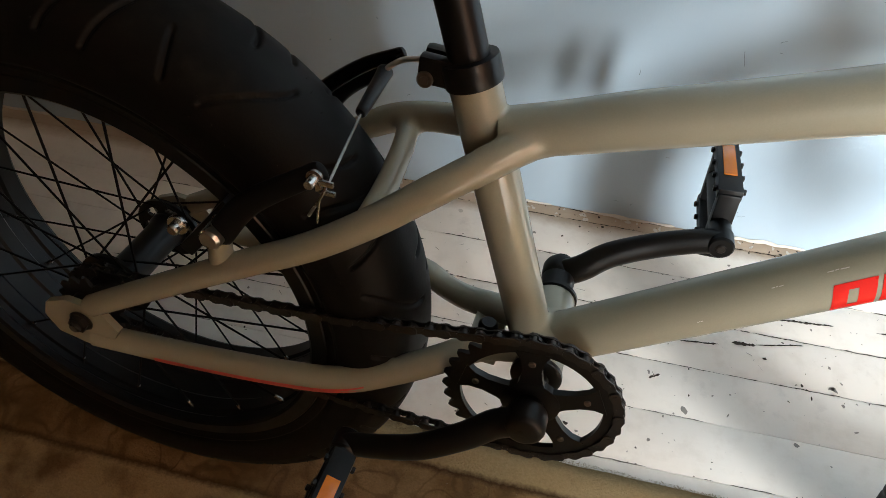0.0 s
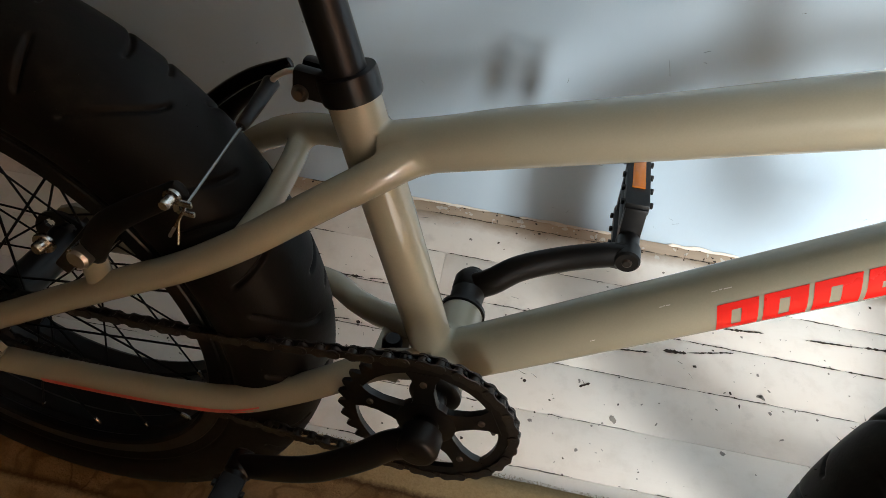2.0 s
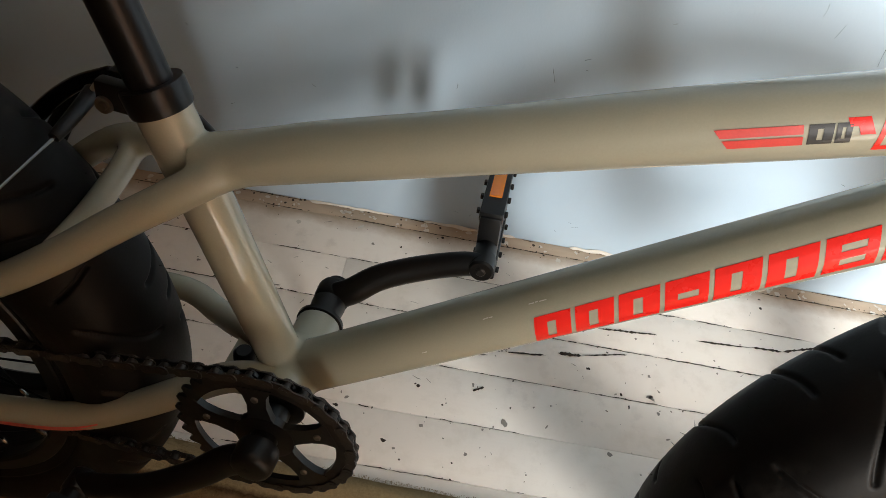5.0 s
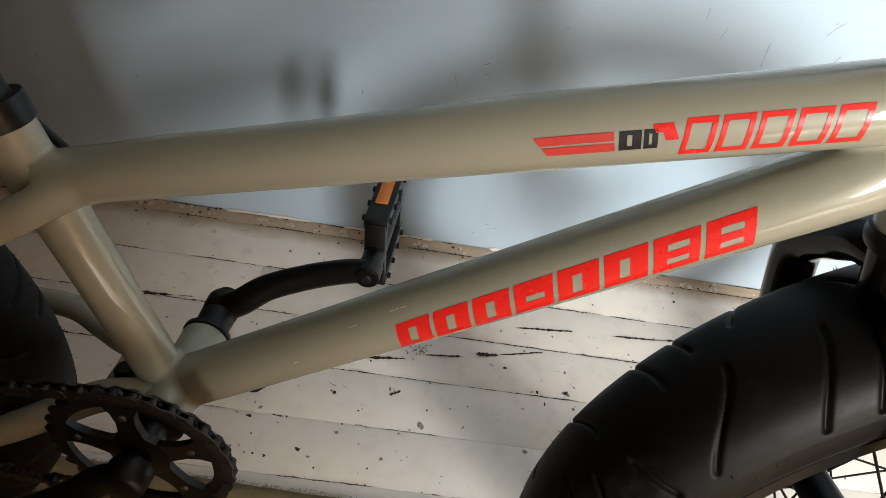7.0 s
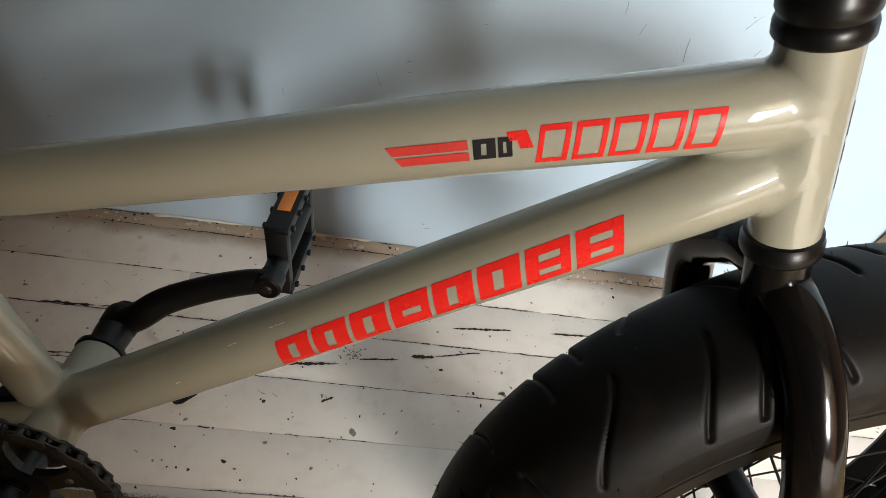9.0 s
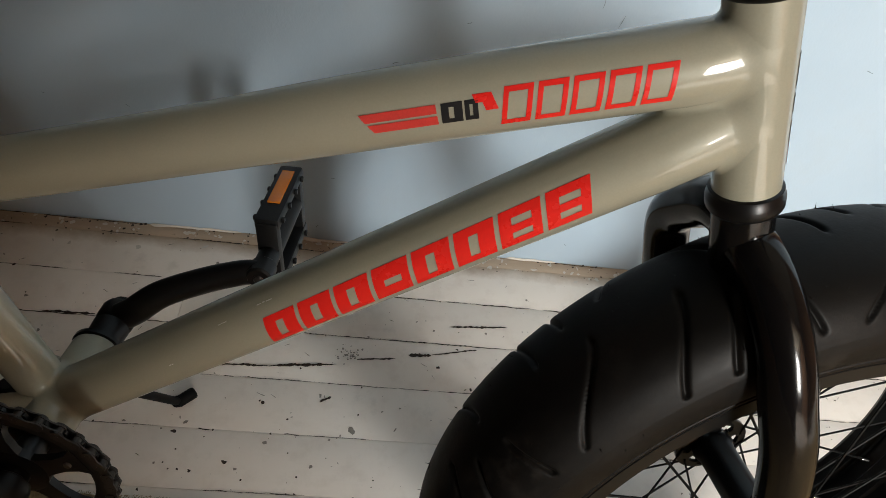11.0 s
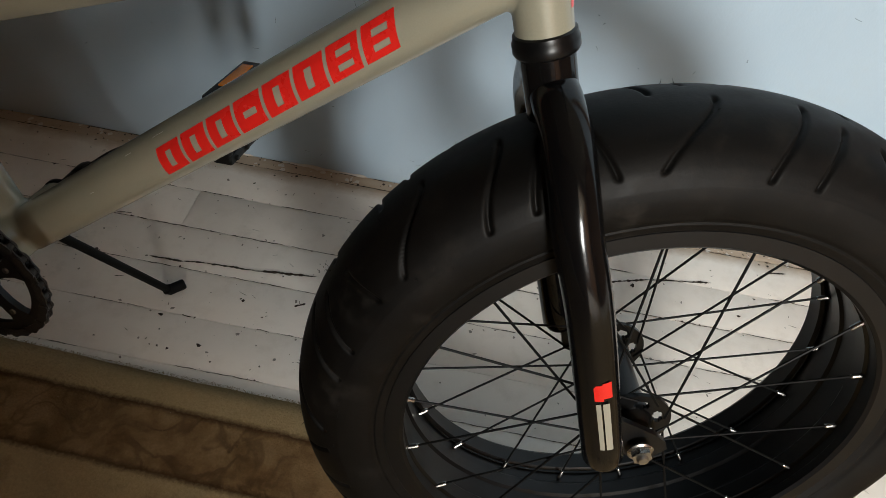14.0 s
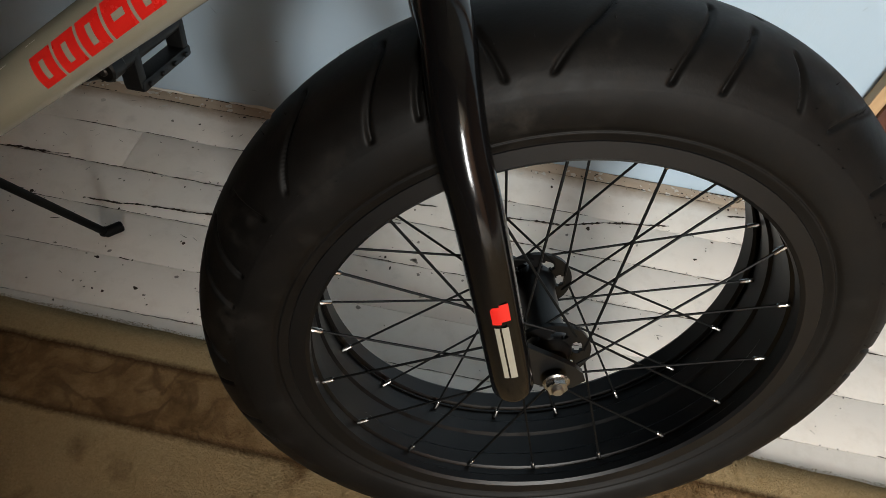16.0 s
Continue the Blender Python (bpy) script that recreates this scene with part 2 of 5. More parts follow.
def curve_points(pts, steps):
    """Points on a smooth line through pts."""
    p = [Vector(q) for q in pts]
    p = [p[0] * 2 - p[1]] + p + [p[-1] * 2 - p[-2]]
    out = []
    for i in range(1, len(p) - 2):
        for k in range(steps):
            t = k / steps
            a, b, c, d = p[i - 1], p[i], p[i + 1], p[i + 2]
            out.append(0.5 * (2 * b + (c - a) * t + (2 * a - 5 * b + 4 * c - d) * t * t + (3 * b - a - 3 * c + d) * t ** 3))
    return out + [p[-2]]


def tube(pts, radius, seg=20, steps=1, squash=1.0, round_ends=0.0):
    """A tube along pts; radius: a number, or one for each end; squash flattens it sideways."""
    line = curve_points(pts, steps) if steps > 1 else [Vector(q) for q in pts]
    n = len(line)
    rad = [radius] * n if isinstance(radius, float) else [radius[0] + (radius[1] - radius[0]) * i / (n - 1) for i in range(n)]
    if round_ends:
        d0, d1 = (line[0] - line[1]).normalized(), (line[-1] - line[-2]).normalized()
        e = round_ends
        line = [line[0] + d0 * e, line[0] + d0 * e * 0.7] + line + [line[-1] + d1 * e * 0.7, line[-1] + d1 * e]
        rad = [rad[0] * 0.55, rad[0] * 0.86] + rad + [rad[-1] * 0.86, rad[-1] * 0.55]
        n += 4
    tang = [(line[min(i + 1, n - 1)] - line[max(i - 1, 0)]).normalized() for i in range(n)]
    side = tang[0].cross(Vector((0, 1, 0)))
    side = (tang[0].orthogonal() if side.length < 0.2 else side).normalized()
    verts, faces = [], []
    for i in range(n):
        side = (side - tang[i] * side.dot(tang[i])).normalized()
        other = tang[i].cross(side)
        for k in range(seg):
            a = 2 * math.pi * k / seg
            verts.append(line[i] + (side * math.cos(a) + other * math.sin(a) * squash) * rad[i])
    for i in range(n - 1):
        for k in range(seg):
            faces.append((i * seg + k, i * seg + (k + 1) % seg, (i + 1) * seg + (k + 1) % seg, (i + 1) * seg + k))
    faces += [tuple(range(seg))[::-1], tuple((n - 1) * seg + k for k in range(seg))]
    return verts, faces


def lathe(profile, seg=48, closed=False):
    """Turns (radius, height) round the y axis."""
    verts, faces, n = [], [], len(profile)
    for k in range(seg):
        a = 2 * math.pi * k / seg
        verts += [(r * math.cos(a), h, r * math.sin(a)) for r, h in profile]
    rows = n if closed else n - 1
    for k in range(seg):
        for i in range(rows):
            j = (i + 1) % n
            faces.append((k * n + i, k * n + j, ((k + 1) % seg) * n + j, ((k + 1) % seg) * n + i))
    if not closed:
        for i in (0, n - 1):
            if profile[i][0] > 1e-6:
                faces.append(tuple(k * n + i for k in range(seg)))
    return verts, faces


def box(x0, x1, y0, y1, z0, z1, bevel=0.0):
    if not bevel:
        v = [(x, y, z) for x in (x0, x1) for y in (y0, y1) for z in (z0, z1)]
        return v, [(0, 1, 3, 2), (4, 6, 7, 5), (0, 4, 5, 1), (2, 3, 7, 6), (0, 2, 6, 4), (1, 5, 7, 3)]
    bm = bmesh.new()
    bmesh.ops.create_cube(bm, size=1.0)
    for v in bm.verts:
        v.co = ((x0 + x1) / 2 + v.co.x * (x1 - x0), (y0 + y1) / 2 + v.co.y * (y1 - y0), (z0 + z1) / 2 + v.co.z * (z1 - z0))
    bmesh.ops.bevel(bm, geom=bm.edges[:], offset=bevel, segments=2, affect="EDGES", profile=0.6)
    bm.verts.index_update()
    out = [v.co.copy() for v in bm.verts], [tuple(v.index for v in f.verts) for f in bm.faces]
    bm.free()
    return out


def prism(outline, y0, y1):
    """An outline in (x, z) pushed through from y0 to y1."""
    n = len(outline)
    v = [(x, y0, z) for x, z in outline] + [(x, y1, z) for x, z in outline]
    f = [tuple(range(n)), tuple(range(n, 2 * n))[::-1]]
    return v, f + [(i, (i + 1) % n, n + (i + 1) % n, n + i) for i in range(n)]


# ---- the room ----
def room():
    t = 0.12
    xa, xb = ROOM_X0 - t, ROOM_X1 + t
    thing("wall_north", box(xa, xb, WALL_Y, WALL_Y + t, -0.06, ROOM_Z), WALL, "pale blue painted wall with scuffs and small scratches", "wall", "structure", smooth=False)
    thing("wall_west", box(xa, ROOM_X0, BACK_Y, WALL_Y, -0.06, ROOM_Z), DIM_WALL, "plain dull brown side wall", "wall", "structure", smooth=False)
    thing("wall_east", box(ROOM_X1, xb, BACK_Y, WALL_Y, -0.06, ROOM_Z), DIM_WALL, "plain dull brown side wall", "wall", "structure", smooth=False)
    # unseen wall added to keep window light off the left side
    y0, y1 = SCREEN_Y - t, SCREEN_Y
    thing("wall_light_screen", joined(box(ROOM_X0, GAP_X0, y0, y1, -0.06, ROOM_Z), box(GAP_X1, ROOM_X1, y0, y1, -0.06, ROOM_Z), box(GAP_X0, GAP_X1, y0, y1, GAP_Z, ROOM_Z)),
          DIM_WALL, "unseen dull brown wall with an opening, added to shade the left", "wall", "structure", smooth=False)
    x0, x1, z0, z1 = WIN_X - WIN_W / 2, WIN_X + WIN_W / 2, WIN_Z - WIN_H / 2, WIN_Z + WIN_H / 2
    y0, y1 = BACK_Y - t, BACK_Y
    thing("wall_south", joined(box(xa, x0, y0, y1, -0.06, ROOM_Z), box(x1, xb, y0, y1, -0.06, ROOM_Z), box(x0, x1, y0, y1, -0.06, z0), box(x0, x1, y0, y1, z1, ROOM_Z)),
          DIM_WALL, "plain dull brown wall with the window opening", "wall", "structure", smooth=False)
    thing("ceiling", box(xa, xb, BACK_Y - t, WALL_Y + t, ROOM_Z, ROOM_Z + 0.1), PLASTER, "plain aged cream plaster ceiling over the room", "ceiling", "structure", smooth=False)
    win = tagged(new("window_1"), "white painted window with two clear panes", "window", kind="structure")
    win.location = (WIN_X, BACK_Y - 0.08, WIN_Z)
    w, h, b = WIN_W / 2, WIN_H / 2, 0.05
    part("window_frame", joined(box(-w, -w + b, -0.03, 0.03, -h, h), box(w - b, w, -0.03, 0.03, -h, h), box(-w + b, w - b, -0.03, 0.03, -h, -h + b),
                                box(-w + b, w - b, -0.03, 0.03, h - b, h), box(-0.02, 0.02, -0.028, 0.028, -h + b, h - b)), WHITE_FRAME, win, smooth=False)
    for s in (-1, 1):
        pane = part("pane", box(min(s * 0.02, s * (w - b)), max(s * 0.02, s * (w - b)), -0.002, 0.002, -h + b, h - b), GLASS, win, smooth=False)
        pane.visible_shadow = False


room()


# ---- the bicycle ----
BIKE = pose(0.12, 0.5568, 0, -11, 0, -5.25)          # leans on its stand, towards the wall
HEAD, AXIS = Vector((0.3755, -0.0065, 0.582)), Vector((-math.cos(radians(70)), 0, math.sin(radians(70))))
PIVOT = Vector((0.382, 0, 0.579))
STEER = Matrix.Translation(PIVOT + Vector((0, 0.008, 0))) @ Matrix.Rotation(radians(18), 4, AXIS) @ Matrix.Translation(-PIVOT)
CROWN = STEER.inverted() @ HEAD          # the head's foot as the turned fork sees it
REAR, FRONT, CRANK = Vector((-0.401, -0.014, 0.280)), Vector((0.5166, 0.0054, 0.2881)), Vector((-0.0325, 0, 0.306))
R_TYRE, FIT = 0.278, 0.984               # the moulds are drawn at 0.278 and scaled to fit


def tyre_mesh():
    """A fat street tyre with swept grooves cut into the tread."""
    side = [(0.0375, 0.1905), (0.0405, 0.198), (0.0440, 0.2075), (0.0462, 0.2125), (0.0458, 0.2145), (0.0482, 0.2185), (0.0500, 0.2260), (0.0508, 0.2345),
            (0.0503, 0.2420), (0.0496, 0.2450), (0.0483, 0.2490), (0.0455, 0.2555), (0.0400, 0.2635), (0.0325, 0.2700), (0.0230, 0.2745), (0.0120, 0.2772)]
    prof = [(-w, r * FIT) for w, r in side] + [(0.0, R_TYRE * FIT)] + [(w, r * FIT) for w, r in side[::-1]]
    dense = curve_points([(w, 0, r) for w, r in prof], 5)
    n, seg = len(dense), 2000
    verts = np.zeros((seg, n, 3))
    w = np.array([p.x for p in dense])
    r = np.array([p.z for p in dense])
    slope_w, slope_r = np.gradient(w), np.gradient(r)
    length = np.hypot(slope_w, slope_r)
    nw, nr = -slope_r / length, slope_w / length
    ang = np.linspace(0, 2 * math.pi, seg, endpoint=False)
    cut = np.zeros((seg, n))
    for k in range(9):
        for first, bend_deg, low, inner in ((84.5, 5.6, 0.2460, 0.002), (96.5, 9.3, 0.2520, 0.002), (114.0, -3.2, 0.2520, 0.021), (78.8, 4.0, 0.2460, 0.016)):
            for s in (-1, 1):
                a0 = radians(first + 40 * k + (20 if s > 0 else 0))
                across = np.clip((np.abs(w) - 0.004) / 0.045, 0, 1)
                off = (ang[:, None] - (a0 + radians(bend_deg) * across ** 1.7)[None, :] + math.pi) % (2 * math.pi) - math.pi
                dist = np.abs(off) * r[None, :]
                inside = (np.sign(w) == s) * np.clip((np.abs(w) - inner) / 0.002, 0, 1) * np.clip((r - low * FIT) / 0.002, 0, 1)
                cut = np.maximum(cut, np.exp(-((dist / 0.0018) ** 2)) * inside[None, :])
    depth = 0.0029 * cut
    rr, ww = r[None, :] - depth * nr[None, :], w[None, :] - depth * nw[None, :]
    verts[:, :, 0], verts[:, :, 1], verts[:, :, 2] = rr * np.cos(ang)[:, None], ww, rr * np.sin(ang)[:, None]
    vs = verts.reshape(-1, 3).tolist()
    faces = [(k * n + i, k * n + i + 1, ((k + 1) % seg) * n + i + 1, ((k + 1) % seg) * n + i) for k in range(seg) for i in range(n - 1)]
    # moulding hairs
    rng = random.Random(4)
    for _ in range(190):
        i = rng.choice([k for k in range(n) if 0.236 * FIT < r[k]])
        a = rng.uniform(0, 2 * math.pi)
        base = Vector((r[i] * math.cos(a), w[i], r[i] * math.sin(a)))
        out = Vector((nr[i] * math.cos(a), nw[i], nr[i] * math.sin(a)))
        lean = Vector((rng.uniform(-1, 1), rng.uniform(-1, 1), rng.uniform(-1, 1))) * 0.5
        u = out.orthogonal().normalized() * 0.00045
        v = out.cross(u)
        k = len(vs)
        vs += [tuple(base + u), tuple(base - u * 0.5 + v * 0.8), tuple(base - u * 0.5 - v * 0.8), tuple(base + (out + lean).normalized() * rng.uniform(0.002, 0.0045))]
        faces += [(k, k + 1, k + 3), (k + 1, k + 2, k + 3), (k + 2, k, k + 3)]
    me = bpy.data.meshes.new("tyre")
    me.from_pydata(vs, [], faces)
    me.materials.append(RUBBER)
    me.polygons.foreach_set("use_smooth", [True] * len(me.polygons))
    me.update()
    return me


def rim_piece():
    prof = [(0.2040, -0.0405), (0.2020, -0.0428), (0.1900, -0.0428), (0.1872, -0.0405), (0.1868, -0.0340), (0.1895, -0.0320), (0.1895, -0.0265), (0.1870, -0.0245), (0.1868, -0.0120),
            (0.1892, -0.0095), (0.1892, 0.0095), (0.1868, 0.0120), (0.1870, 0.0245), (0.1895, 0.0265), (0.1895, 0.0400), (0.1868, 0.0425), (0.1866, 0.0580), (0.1890, 0.0610),
            (0.2020, 0.0610), (0.2040, 0.0580), (0.1945, 0.0500), (0.1925, 0.0), (0.1945, -0.0380)]
    return lathe([(r * 0.992, y * 1.03) for r, y in prof], 160, True)


def flange_piece(y0, y1):
    """A hub flange with round holes between its rim and its middle."""
    rings = [0.0150, 0.0172, 0.0194, 0.0236, 0.0258, 0.0325]
    seg, verts, faces = 60, [], []
    for y in (y0, y1):
        for r in rings:
            for k in range(seg):
                a = 2 * math.pi * k / seg
                verts.append((r * math.cos(a), y, r * math.sin(a)))

    def at(layer, i, k):
        return (layer * len(rings) + i) * seg + k % seg

    def bored(i, k):
        return k % 10 in {1: (1, 2, 3, 4), 2: (0, 1, 2, 3, 4, 5), 3: (1, 2, 3, 4)}.get(i, ())

    for i in range(len(rings) - 1):
        for k in range(seg):
            if not bored(i, k):
                for layer in (0, 1):
                    faces.append((at(layer, i, k), at(layer, i, k + 1), at(layer, i + 1, k + 1), at(layer, i + 1, k)))
                continue
            for to_i, to_k, p, q in ((i - 1, k, (i, k), (i, k + 1)), (i + 1, k, (i + 1, k), (i + 1, k + 1)), (i, k - 1, (i, k), (i + 1, k)), (i, k + 1, (i, k + 1), (i + 1, k + 1))):
                if not bored(to_i, to_k):
                    faces.append((at(0, *p), at(0, *q), at(1, *q), at(1, *p)))
    for k in range(seg):
        faces.append((at(0, 5, k), at(0, 5, k + 1), at(1, 5, k + 1), at(1, 5, k)))
    return verts, faces


TYRE, RIM_ME = tyre_mesh(), mesh_of("rim", *rim_piece(), RIM_BLACK, 35)
SPOKE_LEN, HUB_Y = 0.1565, {-1: -0.034, 1: 0.046}
SPOKE_ME = mesh_of("spoke", *tube([(0, 0, 0), (0, 0, SPOKE_LEN)], 0.00105, 6), SPOKE)
NIPPLE_ME = mesh_of("nipple", *moved(lathe([(0.0014, 0), (0.0021, 0.001), (0.0021, 0.010), (0.0026, 0.0115), (0.0026, 0.013)], 8), Matrix.Rotation(radians(90), 4, "X")), STEEL)
FLANGE_ME = mesh_of("hub_flange", *flange_piece(-0.0017, 0.0017), SATIN_BLACK)
HEX = [(0.0082 * math.cos(radians(60 * k)), 0.0082 * math.sin(radians(60 * k))) for k in range(6)]
NUT_PIECE = joined(prism(HEX, -0.0068, 0.0), lathe([(0.0100, 0.0), (0.0104, -0.0012), (0.0090, -0.0022)], 24), lathe([(0.0048, -0.0068), (0.0048, -0.0090), (0.0038, -0.0102)], 16))
NUT_ME, DARK_NUT_ME = mesh_of("axle_nut", *NUT_PIECE, STEEL, 30), mesh_of("axle_nut", *NUT_PIECE, CHAIN, 30)


def wheel(centre_m, bike, label, spin, gap, girth=1.0, nut=None):
    """A spoked fat wheel turning on the y axis. gap: half the width over its dropouts; girth: how full the tyre is."""
    w = part("wheel", RIM_ME, RIM_BLACK, bike, label, centre_m)
    part("tyre", TYRE, RUBBER, w, "wide black rubber tyre with curved grooves", pose(0, 0, 0, 0, spin, 0) @ Matrix.Diagonal((girth, 1, girth, 1)))
    part("hub", lathe([(0.0125, -0.043), (0.0150, -0.040), (0.0180, -0.034), (0.0180, -0.028), (0.0158, -0.022), (0.0158, 0.034), (0.0180, 0.040), (0.0180, 0.046), (0.0150, 0.052), (0.0125, 0.055)], 36), SATIN_BLACK, w)
    part("axle", tube([(0, -gap - 0.002, 0), (0, gap + 0.002, 0)], 0.0048, 14), CHAIN if nut else STEEL, w)
    for s in (-1, 1):
        part("hub_flange", FLANGE_ME, SATIN_BLACK, w, "", pose(0, HUB_Y[s], 0, 0, 7 * s, 0))
        part("axle_nut", nut or NUT_ME, STEEL, w, "dark steel axle nut" if nut else "bright steel axle nut", pose(0, s * gap, 0, 0 if s < 0 else 180, 0, 0))
    for k in range(36):
        s = -1 if k % 2 == 0 else 1
        cross = -1 if (k // 2) % 2 == 0 else 1
        a = radians(k * 10 + 0.5)
        b = a + cross * radians(64)
        rim_pt = Vector((0.1860 * math.cos(a), -0.026 if s < 0 else 0.033, 0.1860 * math.sin(a)))
        hub_pt = Vector((0.0270 * math.cos(b), HUB_Y[s] + cross * 0.0022, 0.0270 * math.sin(b)))
        d = rim_pt - hub_pt
        turn = d.to_track_quat("Z", "Y").to_matrix().to_4x4()
        part("spoke", SPOKE_ME, SPOKE, w, "", Matrix.Translation(hub_pt) @ turn @ Matrix.Diagonal((1, 1, d.length / SPOKE_LEN, 1)))
        part("nipple", NIPPLE_ME, STEEL, w, "", Matrix.Translation(rim_pt - d.normalized() * 0.0090) @ turn)
    return w


def on_tube(start, way, r, s, a):
    """The place on a tube's near side: s metres along it, a radians up from straight sideways."""
    up = Vector((-way.z, 0, way.x))
    return start + way * s + Vector((0, -math.cos(a) * r, 0)) + up * math.sin(a) * r


def decal_piece(start, way, r, rects, s0, width, a0, a1, slant, twist=0.0):
    """The union of rectangles (u0, u1, v0, v1) laid on a tube, leaning forward by slant."""
    us, vs = sorted({round(u, 5) for q in rects for u in q[:2]}), {round(v, 5) for q in rects for v in q[2:]}
    vs = sorted(vs | {k / 8 for k in range(1, 8) if min(vs) < k / 8 < max(vs) and all(abs(k / 8 - v) > 0.03 for v in vs)})
    verts, index, faces = [], {}, []

    def at(i, k):
        if (i, k) not in index:
            index[i, k] = len(verts)
            verts.append(on_tube(start, way, r + 0.00025, s0 + (us[i] + slant * vs[k]) * width, a0 + (a1 - a0) * vs[k] + twist * us[i]))
        return index[i, k]

    for i in range(len(us) - 1):
        for k in range(len(vs) - 1):
            u, v = (us[i] + us[i + 1]) / 2, (vs[k] + vs[k + 1]) / 2
            if any(q[0] < u < q[1] and q[2] < v < q[3] for q in rects):
                faces.append((at(i, k), at(i + 1, k), at(i + 1, k + 1), at(i, k + 1)))
    return verts, faces


def slit_block(u0, u1, kind):
    """A block with a narrow slit: upright, level or a pair of level ones."""
    w = u1 - u0
    if kind == "upright":
        a, b = u0 + w * 0.36, u0 + w * 0.60
        return [(u0, a, 0, 1), (b, u1, 0, 1), (a, b, 0.78, 1), (a, b, 0, 0.22)]
    a, b = u0 + w * 0.30, u1 - w * 0.22
    rows = [(0.40, 0.60)] if kind == "level" else [(0.22, 0.40), (0.60, 0.78)]
    out, low = [(u0, a, 0, 1), (b, u1, 0, 1)], 0.0
    for v0, v1 in rows:
        out.append((a, b, low, v0))
        low = v1
    return out + [(a, b, low, 1.0)]


FAR_STAY = [(-0.080, 0.018, 0.478), (-0.105, 0.024, 0.474), (-0.138, 0.035, 0.466), (-0.172, 0.046, 0.454), (-0.200, 0.054, 0.438), (-0.225, 0.058, 0.418), (-0.300, 0.060, 0.352), (-0.392, 0.061, 0.292)]
STAY_BRIDGE = [(-0.1725, 0.041, 0.4500), (-0.171, 0.034, 0.4490), (-0.168, 0.012, 0.445), (-0.166, -0.026, 0.439), (-0.166, -0.062, 0.436)]
SEAT_STAY = [(-0.057, 0.0020, 0.4990), (-0.068, -0.0080, 0.4945), (-0.083, -0.0190, 0.4880), (-0.101, -0.0315, 0.4775), (-0.130, -0.050, 0.460), (-0.163, -0.064, 0.436), (-0.202, -0.072, 0.409), (-0.250, -0.077, 0.381), (-0.316, -0.081, 0.340), (-0.392, -0.086, 0.292)]


def tube_field(p, a, b, r, flat=0.0, pinch=None):
    """The distance of places p from a tube's skin. flat: how far its upper half is pressed down; pinch: (start, width) narrows it sideways at its far end."""
    a, way = np.array(a), np.array(b) - np.array(a)
    length = np.linalg.norm(way)
    way = way / length
    d = p - a
    along = d @ way
    up = np.array((-way[2], 0.0, way[0]))
    up = up / np.linalg.norm(up) if np.linalg.norm(up) > 0.1 else np.array((1.0, 0.0, 0.0))
    side = np.cross(way, up)
    h, w = d @ up, d @ side
    if flat:
        h = np.where(h > 0, h / (1 - flat), h)
    if pinch:
        f = np.clip((along / length - pinch[0]) / (1 - pinch[0]), 0, 1)
        w = w / (1 + (pinch[1] - 1) * f * f * (3 - 2 * f))
    return np.maximum(np.hypot(h, w) - r, np.maximum(along - length, -along))


def rod_field(p, line, r):
    """The distance from a round rod along a line of places."""
    best = np.full(p.shape[:-1], 1.0)
    for a, b in zip(line, line[1:]):
        a, b = np.array(a), np.array(b)
        d = p - a
        t = np.clip((d @ (b - a)) / ((b - a) @ (b - a)), 0, 1)
        best = np.minimum(best, np.linalg.norm(d - t[..., None] * (b - a), axis=-1))
    return best - r


def weld_piece(fields, low, high, soft, keep=None, step=0.0012):
    """The smooth fillets where tubes run into one another: the skin of their soft union, drawn in by a hair."""
    axes = [np.arange(l, h, step) for l, h in zip(low, high)]
    p = np.stack(np.meshgrid(*axes, indexing="ij"), -1)
    v = None
    for field in fields:
        d = field(p)
        if v is None:
            v = d
        else:
            t = np.clip(0.5 + 0.5 * (d - v) / soft, 0, 1)
            v = d * (1 - t) + v * t - soft * t * (1 - t)
    v = v + 0.00012
    inside = v < 0
    total, count = np.zeros([n - 1 for n in v.shape] + [3]), np.zeros([n - 1 for n in v.shape])

    def cells(q, axis):
        """The four cells round each grid edge along an axis."""
        others = [k for k in range(3) if k != axis]
        for i in (0, 1):
            for k in (0, 1):
                o = q.copy()
                o[:, others[0]] -= i
                o[:, others[1]] -= k
                yield o

    edges = []
    limit = np.array(count.shape)
    for axis in range(3):
        first, last = [slice(None)] * 3, [slice(None)] * 3
        first[axis], last[axis] = slice(0, -1), slice(1, None)
        q = np.argwhere(inside[tuple(first)] != inside[tuple(last)])
        e = np.zeros(3, int)
        e[axis] = 1
        va, vb = v[tuple(q.T)], v[tuple((q + e).T)]
        place = p[tuple(q.T)] + (va / (va - vb))[:, None] * e * step
        fit = np.ones(len(q), bool)
        for o in cells(q, axis):
            ok = ((o >= 0) & (o < limit)).all(1)
            np.add.at(total, tuple(o[ok].T), place[ok])
            np.add.at(count, tuple(o[ok].T), 1)
            fit &= ok
        edges.append((axis, q[fit]))
    index = np.full(count.shape, -1)
    used = np.argwhere(count > 0)
    index[tuple(used.T)] = np.arange(len(used))
    verts = total[tuple(used.T)] / count[tuple(used.T)][:, None]
    faces = []
    for axis, q in edges:
        a, b, c, d = (index[tuple(o.T)] for o in cells(q, axis))
        faces.append(np.stack((a, b, d, c), 1))
    faces = np.concatenate(faces)
    if keep is not None:
        good = keep(verts)
        faces = faces[good[faces].all(1)]
        number = np.cumsum(good) - 1
        verts, faces = verts[good], number[faces]
    return verts.tolist(), [tuple(f) for f in faces.tolist()]


